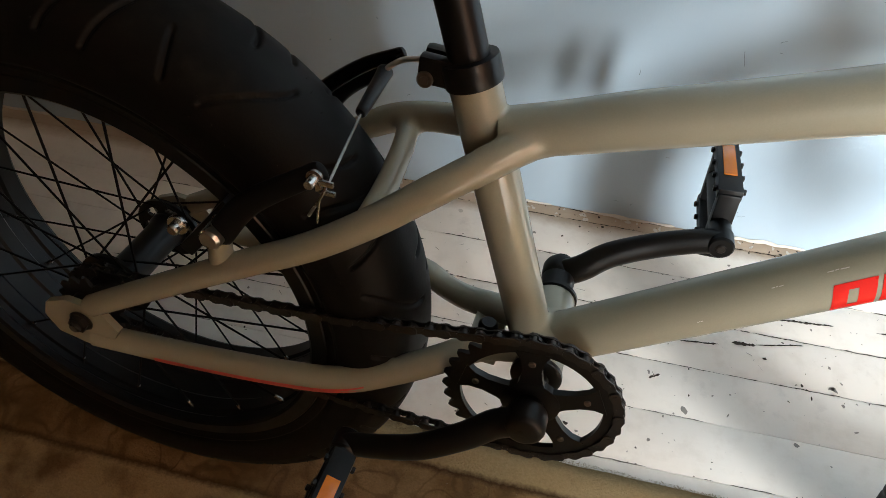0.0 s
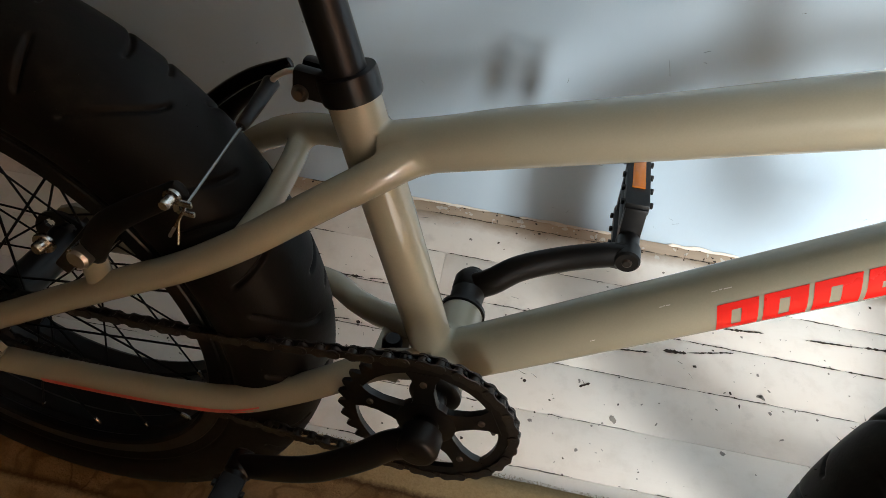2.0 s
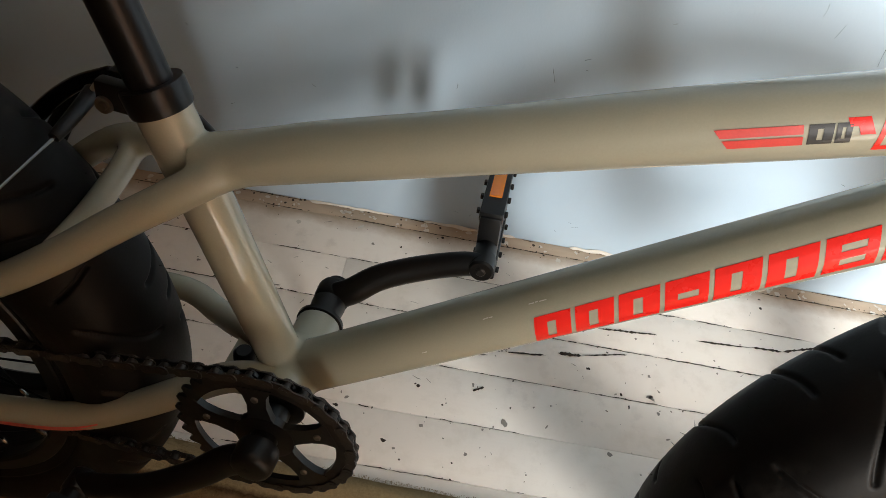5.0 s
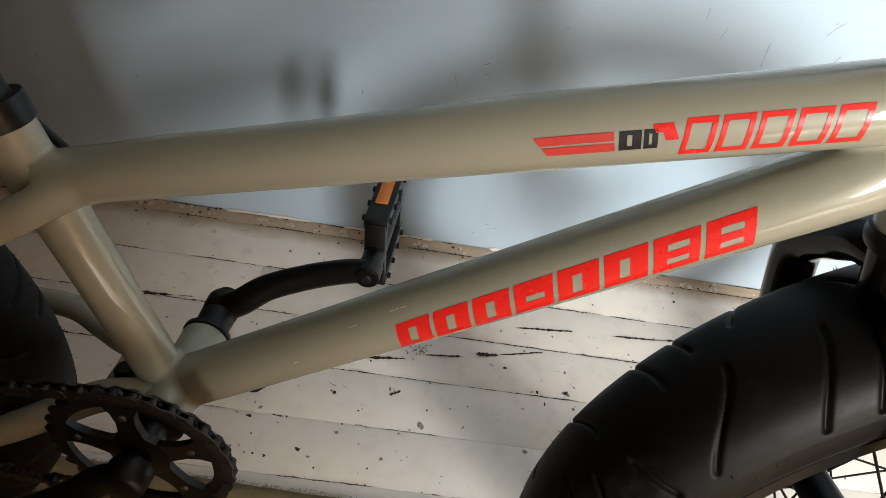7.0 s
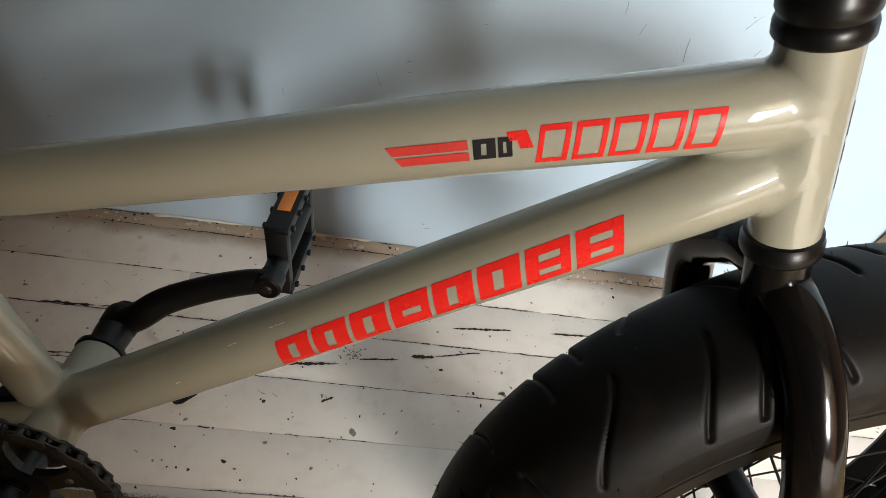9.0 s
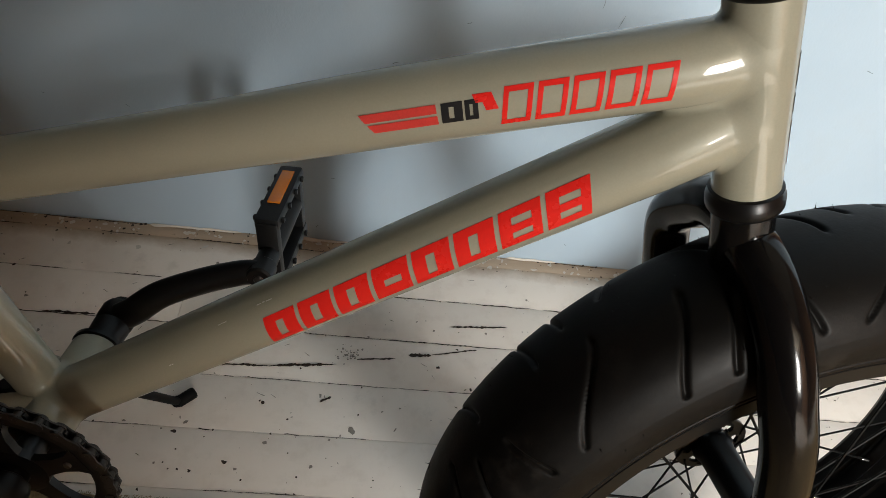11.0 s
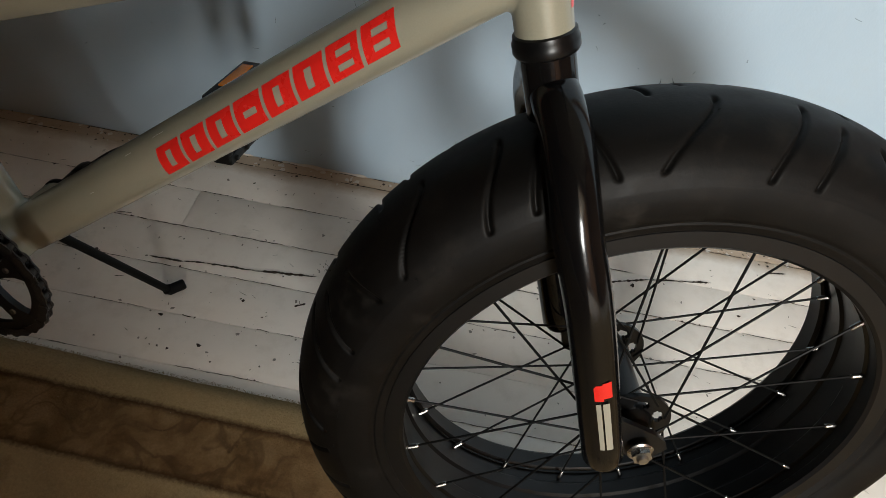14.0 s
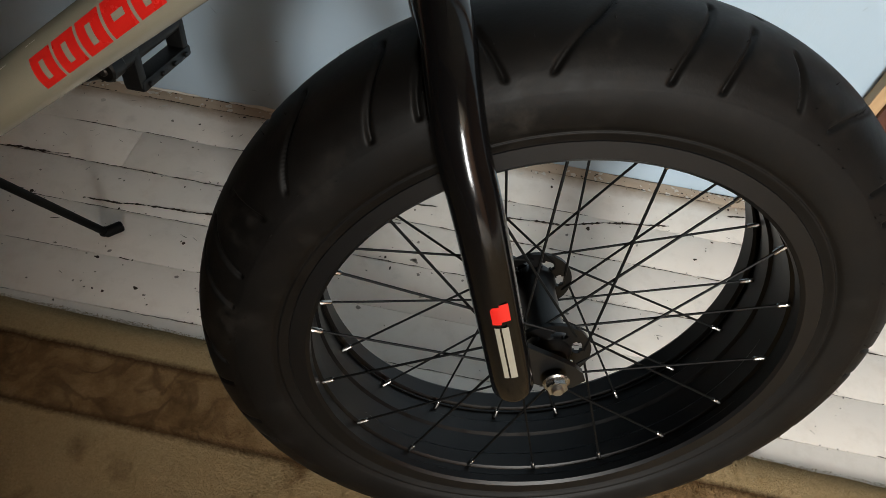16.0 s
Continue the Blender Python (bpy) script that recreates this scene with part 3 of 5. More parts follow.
def bicycle():
    bike = tagged(new("bicycle"), "tan steel fat-tyre bicycle with red decals, leaning on its stand", "bicycle")
    bike.matrix_basis = BIKE
    V = Vector
    # frame
    dt0, dt_way = V((-0.0275, 0, 0.3085)), V((0.774, -0.012, 0.633)).normalized()

    def pinch(piece, seg, line, start, width):
        """Narrows a tube sideways towards its far end."""
        vs, n = piece[0], len(line)
        for i, p in enumerate(line):
            f = min(1.0, max(0.0, (i / (n - 1) - start) / (1 - start)))
            f = f * f * (3 - 2 * f)
            for k in range(seg):
                v = vs[i * seg + k]
                vs[i * seg + k] = V((v.x, p.y + (v.y - p.y) * (1 + (width - 1) * f), v.z))
        return piece

    dt_line = [dt0 + dt_way * (0.503 * k / 40) for k in range(41)]
    down = part("down_tube", pinch(tube(dt_line, 0.0207, 40), 40, dt_line, 0.90, 0.75), PAINT, bike)
    tt0, tt1 = V((-0.095, -0.002, 0.4895)), V((0.353, -0.0065, 0.6535))
    tt_way = (tt1 - tt0).normalized()
    n = 40
    taper = [tt0 + (tt1 - tt0) * k / n for k in range(n + 1)]
    piece = tube(taper, 0.0197, 40)
    vs = piece[0]
    for i, p in enumerate(taper):
        f = min(1.0, max(0.0, (p.x + 0.07) / 0.055))
        g = min(1.0, max(0.0, (p.x - 0.03) / 0.17))
        f, g = f * f * (3 - 2 * f), g * g * (3 - 2 * g)
        for k in range(40):
            v = vs[i * 40 + k]
            d = v - p
            up = V((-tt_way.z, 0, tt_way.x))
            h = d.dot(up)
            vs[i * 40 + k] = v - up * max(h, 0) * (0.12 * (1 - f) + 0.19 * (1 - g))
    top = part("top_tube", pinch(piece, 40, taper, 0.925, 0.79), PAINT, bike)
    st_a, st_b = V((-0.038, 0, 0.292)), V((-0.1180, 0, 0.5115))
    part("seat_tube", tube([st_a, st_b + (st_b - st_a).normalized() * 0.008], 0.0172, 32), PAINT, bike)
    ht = AXIS
    ht_low, ht_top = HEAD + ht * 0.004, HEAD + ht * 0.104
    head = part("head_tube", joined(tube([ht_low, ht_low + ht * 0.006, ht_low + ht * 0.0061, ht_top - ht * 0.0061, ht_top - ht * 0.006, ht_top], 0.0170, 44)), PAINT, bike)
    dt1, axis = dt0 + dt_way * 0.503, np.array(ht)
    part("weld", weld_piece([lambda p: tube_field(p, HEAD - ht * 0.02, HEAD + ht * 0.13, 0.0170), lambda p: tube_field(p, dt0, dt1, 0.0207, 0, (0.90, 0.75)), lambda p: tube_field(p, tt0, tt1, 0.0197, 0, (0.925, 0.79))],
                            (0.285, -0.030, 0.545), (0.405, 0.026, 0.705), 0.0045, lambda v: ((v - np.array(HEAD)) @ axis > 0.007) & ((v - np.array(HEAD)) @ axis < 0.101)), PAINT, bike, "smooth painted weld at the head tube", angle=180)
    part("weld", weld_piece([lambda p: tube_field(p, st_a, st_b, 0.0172), lambda p: tube_field(p, dt0, dt1, 0.0207), lambda p: tube_field(p, CRANK - V((0, 0.036, 0)), CRANK + V((0, 0.047, 0)), 0.0192)],
                            (-0.078, -0.032, 0.300), (0.030, 0.040, 0.375), 0.0055, lambda v: (v[:, 0] + 0.0275) * 0.774 + (v[:, 2] - 0.3085) * 0.633 > -0.004), PAINT, bike, "smooth painted weld at the bottom bracket", angle=180)
    part("weld", weld_piece([lambda p: tube_field(p, st_a, st_b, 0.0172), lambda p: tube_field(p, tt0, tt1, 0.0197, 0.31), lambda p: rod_field(p, SEAT_STAY, 0.0118)],
                            (-0.140, -0.045, 0.440), (-0.030, 0.028, 0.530), 0.0035, lambda v: (v - np.array(tt0)) @ np.array(tt_way) > -0.014), PAINT, bike, "smooth painted weld at the seat tube", angle=180)
    part("bottom_bracket_shell", joined(lathe([(0.0184, -0.036), (0.0192, -0.034), (0.0192, 0.045), (0.0184, 0.047)], 40)), PAINT, bike, m=Matrix.Translation(CRANK))
    for s, y in ((-1, -0.036), (1, 0.047)):
        part("bearing_cup", lathe([(0.0175, 0.0), (0.0202, 0.001), (0.0202, 0.0045), (0.0180, 0.006), (0.010, 0.0075)], 36), SATIN_BLACK, bike, "black bottom bracket cup", Matrix.Translation(CRANK + V((0, y, 0))) @ pose(0, 0, 0, 180 if s < 0 else 0, 0, 0))
    for s in (-1, 1):
        o = -0.013                                   # the rear wheel sits a little to the drive side
        line = [(-0.040, -0.016, 0.309), (-0.078, -0.028, 0.309), (-0.108, -0.047, 0.302), (-0.142, -0.058, 0.284), (-0.181, -0.068, 0.268), (-0.232, -0.075, 0.262), (-0.310, -0.082, 0.258), (-0.398, -0.087, 0.254)]
        if s > 0:
            line = [(-0.040, 0.016, 0.307), (-0.080, 0.031, 0.296), (-0.106, 0.046, 0.282), (-0.130, 0.059, 0.276), (-0.165, 0.068, 0.283), (-0.240, 0.068, 0.276), (-0.398, 0.061, 0.258)]
        stay_line = line if s < 0 else stay_line
        part("chain_stay", tube(line, (0.0125, 0.0102), 24, 6), PAINT, bike)
        out = [(x - 0.003, z - 0.014) for x, z in ((-0.380, 0.308), (-0.366, 0.288), (-0.378, 0.266), (-0.402, 0.260), (-0.428, 0.266), (-0.437, 0.284), (-0.431, 0.300), (-0.410, 0.310))]
        part("rear_dropout", prism(out, s * 0.0735 + o, s * 0.0795 + o), PAINT, bike)
    part("seat_stay", tube(SEAT_STAY, (0.0120, 0.0098), 24, 5, round_ends=0.006), PAINT, bike)
    part("seat_stay", tube(FAR_STAY, (0.0120, 0.0098), 24, 5), PAINT, bike)
    part("stay_bridge", tube(STAY_BRIDGE, 0.0085, 20, 4), PAINT, bike)
    part("weld", weld_piece([lambda p: rod_field(p, curve_points(FAR_STAY, 5), 0.0114), lambda p: rod_field(p, curve_points(STAY_BRIDGE, 4), 0.0085)], (-0.205, 0.005, 0.425), (-0.140, 0.062, 0.475), 0.007), PAINT, bike, "smooth painted weld under the stay", angle=180)
    # chain-stay stripe
    stripe, strip_line = [], curve_points(stay_line, 6)
    strip_line = [(q, 0.0125 + (0.0102 - 0.0125) * i / (len(strip_line) - 1)) for i, q in enumerate(strip_line)]
    strip_line = [q for q in strip_line if -0.345 < q[0].x < -0.160]
    for q, rr in strip_line:
        for a in (-0.85, -0.36, 0.12):
            stripe.append((q.x, q.y - math.cos(a) * (rr + 0.0006), q.z + math.sin(a) * (rr + 0.0006)))
    part("stripe", (stripe, [(3 * k + i, 3 * k + i + 1, 3 * k + i + 4, 3 * k + i + 3) for k in range(len(strip_line) - 1) for i in range(2)]), WORN_RED, bike, "thin red stripe along the stay")
    # decals
    kinds = ["upright", "upright", "upright", "level", "upright", "upright", "pair", "pair"]
    pitch = 0.1255
    s0 = (V((0.1225, 0, 0.4322)) - dt0).dot(dt_way)
    for i, kind in enumerate(kinds):
        part("decal", decal_piece(dt0, dt_way, 0.0207, slit_block(i * pitch, i * pitch + 0.112, kind), s0 + 0.004, 0.2175, radians(-33), radians(26), 0.035, radians(12)), RED, down, "slanted bright red block with a slit")
    for along, length, deg in ((0.205, 0.012, 50), (0.172, 0.007, 44), (0.120, 0.004, 10)):
        a = radians(deg)
        part("scratch", decal_piece(dt0, dt_way, 0.0207, [(0.0, 0.30, 0.0, 0.7), (0.36, 0.52, 0.2, 1.0), (0.60, 1.0, 0.1, 0.8)], along, length, a, a + radians(2.4), 0.04), LINER, down, "fine pale scratch in the paint")
    st0 = (V((0.177, 0, 0.587)) - tt0).dot(tt_way)
    for v0, v1 in ((0.56, 1.0), (0.0, 0.44)):
        rows = []
        for v in (v0, (v0 + v1) / 2, v1):
            rows += [on_tube(tt0, tt_way, 0.0201, st0 + 0.0005 + 0.0062 * (1 - v) + (0.0378 - 0.0062 * (1 - v)) * k / 8, radians(-8) + radians(28) * v) for k in range(9)]
        part("decal", (rows, [(9 * r + k, 9 * r + k + 1, 9 * r + k + 10, 9 * r + k + 9) for r in range(2) for k in range(8)]), WORN_RED, top, "worn red speed stripe")
    for u0, u1 in ((0.0, 0.58), (0.64, 1.0)):
        part("decal", decal_piece(tt0, tt_way, 0.0197, slit_block(u0, u1, "upright"), st0 + 0.040, 0.0175, radians(-8), radians(20), 0.04), BLACK_VINYL, top, "short black decal block")
    part("decal", decal_piece(tt0, tt_way, 0.0197, [(0.0, 1.0, 0.55, 1.0), (0.35, 1.0, 0.1, 0.55)], st0 + 0.0585, 0.009, radians(0), radians(26), -0.3), RED, top, "small red flash")
    for i in range(5):
        u0, u1, t = i * 0.2, i * 0.2 + 0.172, 0.030
        part("decal", decal_piece(tt0, tt_way, 0.0197, [(u0, u0 + t, 0, 1), (u1 - t, u1, 0, 1), (u0 + t, u1 - t, 0.86, 1), (u0 + t, u1 - t, 0, 0.14)], st0 + 0.067, 0.079, radians(-24), radians(30), 0.05), RED, top, "thin red outlined block")
    for u0, u1 in ((0.0, 0.26), (0.32, 0.55), (0.62, 1.0)):
        part("decal", decal_piece(HEAD, ht, 0.0170, [(u0, u1, 0.0, 1.0)], 0.030, 0.045, radians(-88), radians(-62), 0.0), BLACK_VINYL, head, "black badge bar")
    part("decal", decal_piece(HEAD, ht, 0.0170, [(0.0, 1.0, 0.0, 1.0)], 0.016, 0.016, radians(-98), radians(-72), 0.0), RED, head, "small red badge block")
    # headset, stem and bars
    up = Matrix.Translation(HEAD) @ AXIS.to_track_quat("Y", "Z").to_matrix().to_4x4()
    part("headset", lathe([(0.0150, -0.0085), (0.0168, -0.0083), (0.0186, -0.0076), (0.0196, -0.0058), (0.0196, -0.0005), (0.0188, 0.0012), (0.0185, 0.004), (0.0168, 0.0050)], 48), SATIN_BLACK, bike, "black lower headset cup", up)
    part("headset", lathe([(0.0168, 0.1030), (0.0184, 0.1038), (0.0193, 0.1052), (0.0193, 0.110), (0.0188, 0.1118), (0.0180, 0.113), (0.0184, 0.1145), (0.0192, 0.116), (0.0193, 0.121), (0.0186, 0.125), (0.0165, 0.1265), (0.0165, 0.136)], 48), SATIN_BLACK, bike, "black upper headset cup with rings", up)
    stem = part("stem", joined(tube([CROWN + AXIS * 0.136, CROWN + AXIS * 0.185], 0.0175, 24), tube([CROWN + AXIS * 0.165, CROWN + AXIS * 0.170 + V((0.055, 0, 0.005))], 0.014, 20)), SATIN_BLACK, bike, "black handlebar stem", STEER)
    bar_c = CROWN + AXIS * 0.170 + V((0.058, 0, 0.005))
    part("handlebar", tube([bar_c + V((-0.075, -0.34, 0.205)), bar_c + V((-0.050, -0.22, 0.195)), bar_c + V((-0.035, -0.17, 0.16)), bar_c + V((0.0, -0.06, 0.0)), bar_c, bar_c + V((0.0, 0.06, 0.0)), bar_c + V((-0.035, 0.17, 0.16)), bar_c + V((-0.050, 0.22, 0.195)), bar_c + V((-0.075, 0.34, 0.205))], 0.0111, 16, 6), SATIN_BLACK, bike, "black high-rise handlebar", STEER)
    # fork
    settle = CROWN - PIVOT                   # fades out towards the dropouts

    def leg_pt(down_by, side, wide, back=0.0):
        f = 1 - 0.75 * down_by / 0.303
        return PIVOT + AXIS * -down_by + V((back + settle.x * f, side * wide + settle.y * (f if side < 0 or down_by < 0.05 else 0.0), settle.z * f))

    legs = []
    for s in (-1, 1):
        if s < 0:
            line = [leg_pt(0.030, s, 0.002), leg_pt(0.035, s, 0.015), leg_pt(0.048, s, 0.030), leg_pt(0.072, s, 0.0475, -0.003), leg_pt(0.104, s, 0.0600, -0.006), leg_pt(0.160, s, 0.0685, -0.006)]
        else:
            line = [leg_pt(0.020, s, 0.002), leg_pt(0.0215, s, 0.022), leg_pt(0.0325, s, 0.041), leg_pt(0.059, s, 0.0610, -0.001), leg_pt(0.097, s, 0.0680, -0.003), leg_pt(0.160, s, 0.069, -0.006)]
        legs.append(tube(line + [leg_pt(0.296 if s < 0 else 0.286, s, 0.069, -0.0095)], (0.0152, 0.0152), 32, 8, round_ends=0.007))
    fork = part("fork", joined(tube([CROWN + AXIS * -0.046, CROWN + AXIS * -0.005], 0.0163, 36, round_ends=0.002), *legs), GLOSS_BLACK, bike, "gloss black steel fork", STEER)
    for s in (-1, 1):
        out = [(0.460, 0.326), (0.480, 0.318), (0.505, 0.307), (0.522, 0.299), (0.532, 0.292), (0.536, 0.284), (0.529, 0.276), (0.516, 0.271), (0.494, 0.279), (0.474, 0.287)]
        part("fork_dropout", prism(out, s * 0.0515 + 0.005, s * 0.0570 + 0.005), SATIN_BLACK, fork, "black fork dropout plate")
    leg0 = leg_pt(0.235, -1, 0.069, -0.006) + AXIS * 0.235
    part("decal", decal_piece(leg0, -AXIS, 0.0166, [(0.0, 1.0, 0.0, 0.5), (-0.12, 0.86, 0.5, 1.0)], 0.202, 0.015, radians(-24), radians(17), 0.0), RED, fork, "red block on the fork leg")
    for v0, v1 in ((0.0, 0.36), (0.50, 1.0)):
        part("decal", decal_piece(leg0, -AXIS, 0.0166, [(0.0, 1.0, v0, v1)], 0.220, 0.048, radians(-22), radians(9), 0.0), WHITE_VINYL, fork, "white stripe on the fork leg")
    wheel(STEER @ Matrix.Translation(FRONT) @ pose(0, 0, 0, 2.16, 0, -1.9) @ pose(-0.0047, 0, 0.0036, 1.79, 0, 0.5), bike, "black wide front wheel with steel spokes", 0, 0.0630, 0.99)
    wheel(Matrix.Translation(REAR) @ pose(0, 0, 0, 1.5, 0, 0), bike, "black wide rear wheel with steel spokes", 5, 0.0800, 1.0, DARK_NUT_ME)
    # seat post, clamp, saddle
    st_way = (st_b - st_a).normalized()
    part("seat_post", tube([st_b - st_way * 0.02, st_b + st_way * 0.235], 0.0133, 28), SATIN_BLACK, bike, "black alloy seat post")
    clamp_m = Matrix.Translation(st_b) @ st_way.to_track_quat("Y", "Z").to_matrix().to_4x4()
    clamp = part("seat_clamp", lathe([(0.0172, 0.0045), (0.0190, 0.0050), (0.0194, 0.0070), (0.0194, 0.0195), (0.0188, 0.0215), (0.0130, 0.0215)], 40), SATIN_BLACK, bike, "black seat clamp with a steel bolt", clamp_m)
    ear_m = clamp_m.inverted()
    for s in (-1, 1):
        e = box(-0.037, -0.012, 0, 0.010, 0.000, 0.0185, 0.003)
        part("clamp_ear", moved(e, ear_m @ Matrix.Translation(st_b + V((0, s * 0.002 if s > 0 else -0.012, 0.0))) @ Matrix.Rotation(radians(2), 4, "Y")), SATIN_BLACK, clamp)
    part("bolt", moved(lathe([(0.0, -0.0035), (0.0028, -0.0035), (0.0029, -0.0015), (0.0050, -0.002), (0.0056, 0.0), (0.0056, 0.004)], 20), ear_m @ Matrix.Translation(st_b + V((-0.031, -0.0120, 0.005)))), DULL_STEEL, clamp, "steel hex bolt")
    sc = st_b + st_way * 0.24
    outline = [(-0.125, 0.062), (-0.10, 0.072), (-0.05, 0.066), (0.0, 0.040), (0.06, 0.024), (0.115, 0.019), (0.135, 0.010)]
    sv, sf, seg = [], [], 12
    for x, w in outline:
        for k in range(seg):
            a = 2 * math.pi * k / seg
            sv.append(sc + V((x, w * math.cos(a), 0.010 + 0.022 * math.sin(a) + 0.012 * (x / 0.13) ** 2)))
    for i in range(len(outline) - 1):
        sf += [(i * seg + k, i * seg + (k + 1) % seg, (i + 1) * seg + (k + 1) % seg, (i + 1) * seg + k) for k in range(seg)]
    sf += [tuple(range(seg)), tuple((len(outline) - 1) * seg + k for k in range(seg))]
    part("saddle", (sv, sf), PLASTIC, bike, "black padded saddle")
    drive(bike)
    rear_brake(bike)
    # stand
    foot = BIKE.inverted() @ V((0.0915, 0.760, 0.008))
    toe = BIKE.inverted() @ V((0.106, 0.773, 0.009))
    part("stand_plate", box(-0.094, -0.066, -0.024, 0.034, 0.284, 0.292, 0.002), PAINT, bike, "tan plate behind the bottom bracket")
    part("stand_bolt", moved(lathe([(0.0, 0.012), (0.006, 0.012), (0.0085, 0.009), (0.0085, 0.0)], 20), pose(-0.080, 0.004, 0.292, 90, 0, 0)), SATIN_BLACK, bike, "black stand bolt head")
    top_pt = V((-0.085, 0.050, 0.262))
    stand = part("kickstand", joined(tube([top_pt, foot], 0.0052, 16), tube([top_pt + V((0, -0.03, 0.014)), top_pt], 0.0085, 16)), STAND_BLACK, bike, "thin black kickstand folded down to the floor")
    part("stand_foot", tube([foot + (top_pt - foot).normalized() * 0.004, foot, toe], 0.0074, 16, round_ends=0.003), STAND_BLACK, stand, "black rubber foot")
    return bike


def drive(bike):
    """Chainring, cranks, pedals, chain and sprocket."""
    V = Vector
    ring_y, teeth, cog_teeth, pitch = -0.064, 32, 14, 0.0127
    rp, rc = pitch / (2 * math.sin(math.pi / teeth)), pitch / (2 * math.sin(math.pi / cog_teeth))
    at = Matrix.Translation(CRANK + V((0, ring_y, 0)))

    def toothed(r, count, r_in, half, phase=0.0):
        n, verts, faces = count * 8, [], []
        for y in (-half, half):
            for k in range(n):
                a = 2 * math.pi * (k + phase) / n
                c = 0.5 - 0.5 * math.cos(2 * math.pi * k / 8)
                rr = r - 0.0036 + 0.0072 * c ** 0.8
                verts += [(rr * math.cos(a), y * (1 - 0.45 * c), rr * math.sin(a)), ((r - 0.0045) * math.cos(a), y, (r - 0.0045) * math.sin(a)), (r_in * math.cos(a), y, r_in * math.sin(a))]
        m = 3 * n
        for k in range(n):
            j = (k + 1) % n
            for layer in (0, m):
                for i in (0, 1):
                    faces.append((layer + 3 * k + i, layer + 3 * j + i, layer + 3 * j + i + 1, layer + 3 * k + i + 1))
            for i in (0, 2):
                faces.append((3 * k + i, 3 * j + i, m + 3 * j + i, m + 3 * k + i))
        return verts, faces

    arms = []
    for k in range(5):
        a = radians(72 * k + 26)
        line = [(0.010, 0.0135), (0.024, 0.0085), (0.036, 0.0070), (0.046, 0.0085), (0.0545, 0.0135)]
        out = [(r, w) for r, w in line] + [(r, -w) for r, w in line[::-1]]
        out = [(r * math.cos(a) - w * math.sin(a), r * math.sin(a) + w * math.cos(a)) for r, w in out]
        arms.append(prism(out, -0.0026, 0.0026))
    ring = part("chainring", joined(toothed(rp, teeth, 0.0535, 0.0021), lathe([(0.0, -0.0034), (0.0205, -0.0034), (0.0225, -0.0028), (0.0225, 0.0030), (0.0, 0.0034)], 40)), SATIN_BLACK, bike, "black five-arm steel chainring", at)
    for arm in arms:
        part("spider_arm", arm, SATIN_BLACK, ring)
    for k in range(5):
        a = radians(72 * k + 26)
        part("ring_bolt", lathe([(0.0, -0.0040), (0.0022, -0.0042), (0.0026, -0.0036), (0.0026, 0.0)], 14), DULL_STEEL, ring, "small steel bolt", pose(0.0435 * math.cos(a), 0, 0.0435 * math.sin(a)))
    cog_at = Matrix.Translation(REAR + V((0, ring_y, 0)))
    part("sprocket", joined(toothed(rc, cog_teeth, 0.015, 0.0018), lathe([(0.0165, -0.004), (0.0172, -0.003), (0.0172, 0.020), (0.0150, 0.021)], 28)), CHAIN, bike, "small dark steel sprocket", cog_at)
    # chain: the outline of two circles and their tangents
    c0, c1 = CRANK, REAR
    d = c1 - c0
    dist = math.hypot(d.x, d.z)
    base = math.atan2(d.z, d.x)
    off = math.acos((rp - rc) / dist)
    path = []
    for k in range(61):
        a = base + off + (2 * math.pi - 2 * off) * k / 60
        path.append(V((c0.x + rp * math.cos(a), 0, c0.z + rp * math.sin(a))))
    for k in range(31):
        a = base - off + 2 * off * k / 30
        path.append(V((c1.x + rc * math.cos(a), 0, c1.z + rc * math.sin(a))))
    path.append(path[0].copy())
    # a little slack in both straight runs
    dense = []
    for a, b in zip(path, path[1:]):
        long = (b - a).length
        steps = max(1, int(long / 0.004))
        for i in range(steps):
            t = i / steps
            q = a.lerp(b, t)
            if long > 0.1:
                q.z -= 0.010 * math.sin(math.pi * t)
            dense.append(q)
    dense.append(dense[0].copy())
    lens = [0.0]
    for a, b in zip(dense, dense[1:]):
        lens.append(lens[-1] + (b - a).length)
    count = int(round(lens[-1] / pitch / 2)) * 2
    pins, j = [], 0
    for k in range(count):
        s = lens[-1] * k / count
        while lens[j + 1] < s:
            j += 1
        pins.append(dense[j].lerp(dense[j + 1], (s - lens[j]) / (lens[j + 1] - lens[j])))

    def plate(y, h):
        out = []
        for cx, a0 in ((0.0, 90), (pitch, -90)):
            for i in range(7):
                a = radians(a0 + 180 * i / 6)
                out.append((cx + h * math.cos(a), h * math.sin(a)))
        out.insert(7, (pitch / 2, -h * 0.72))
        out.append((pitch / 2, h * 0.72))
        return prism(out, y - 0.0005, y + 0.0005)

    pin = tube([(0, -0.0042, 0), (0, 0.0042, 0)], 0.0018, 8)
    roller = lathe([(0.0038, -0.0016), (0.0038, 0.0016)], 10)
    outer_me = mesh_of("link", *joined(plate(-0.0034, 0.0043), plate(0.0034, 0.0043), pin, moved(pin, Matrix.Translation((pitch, 0, 0)))), CHAIN)
    inner_me = mesh_of("link", *joined(plate(-0.0022, 0.0043), plate(0.0022, 0.0043), roller, moved(roller, Matrix.Translation((pitch, 0, 0)))), CHAIN)
    chain = None
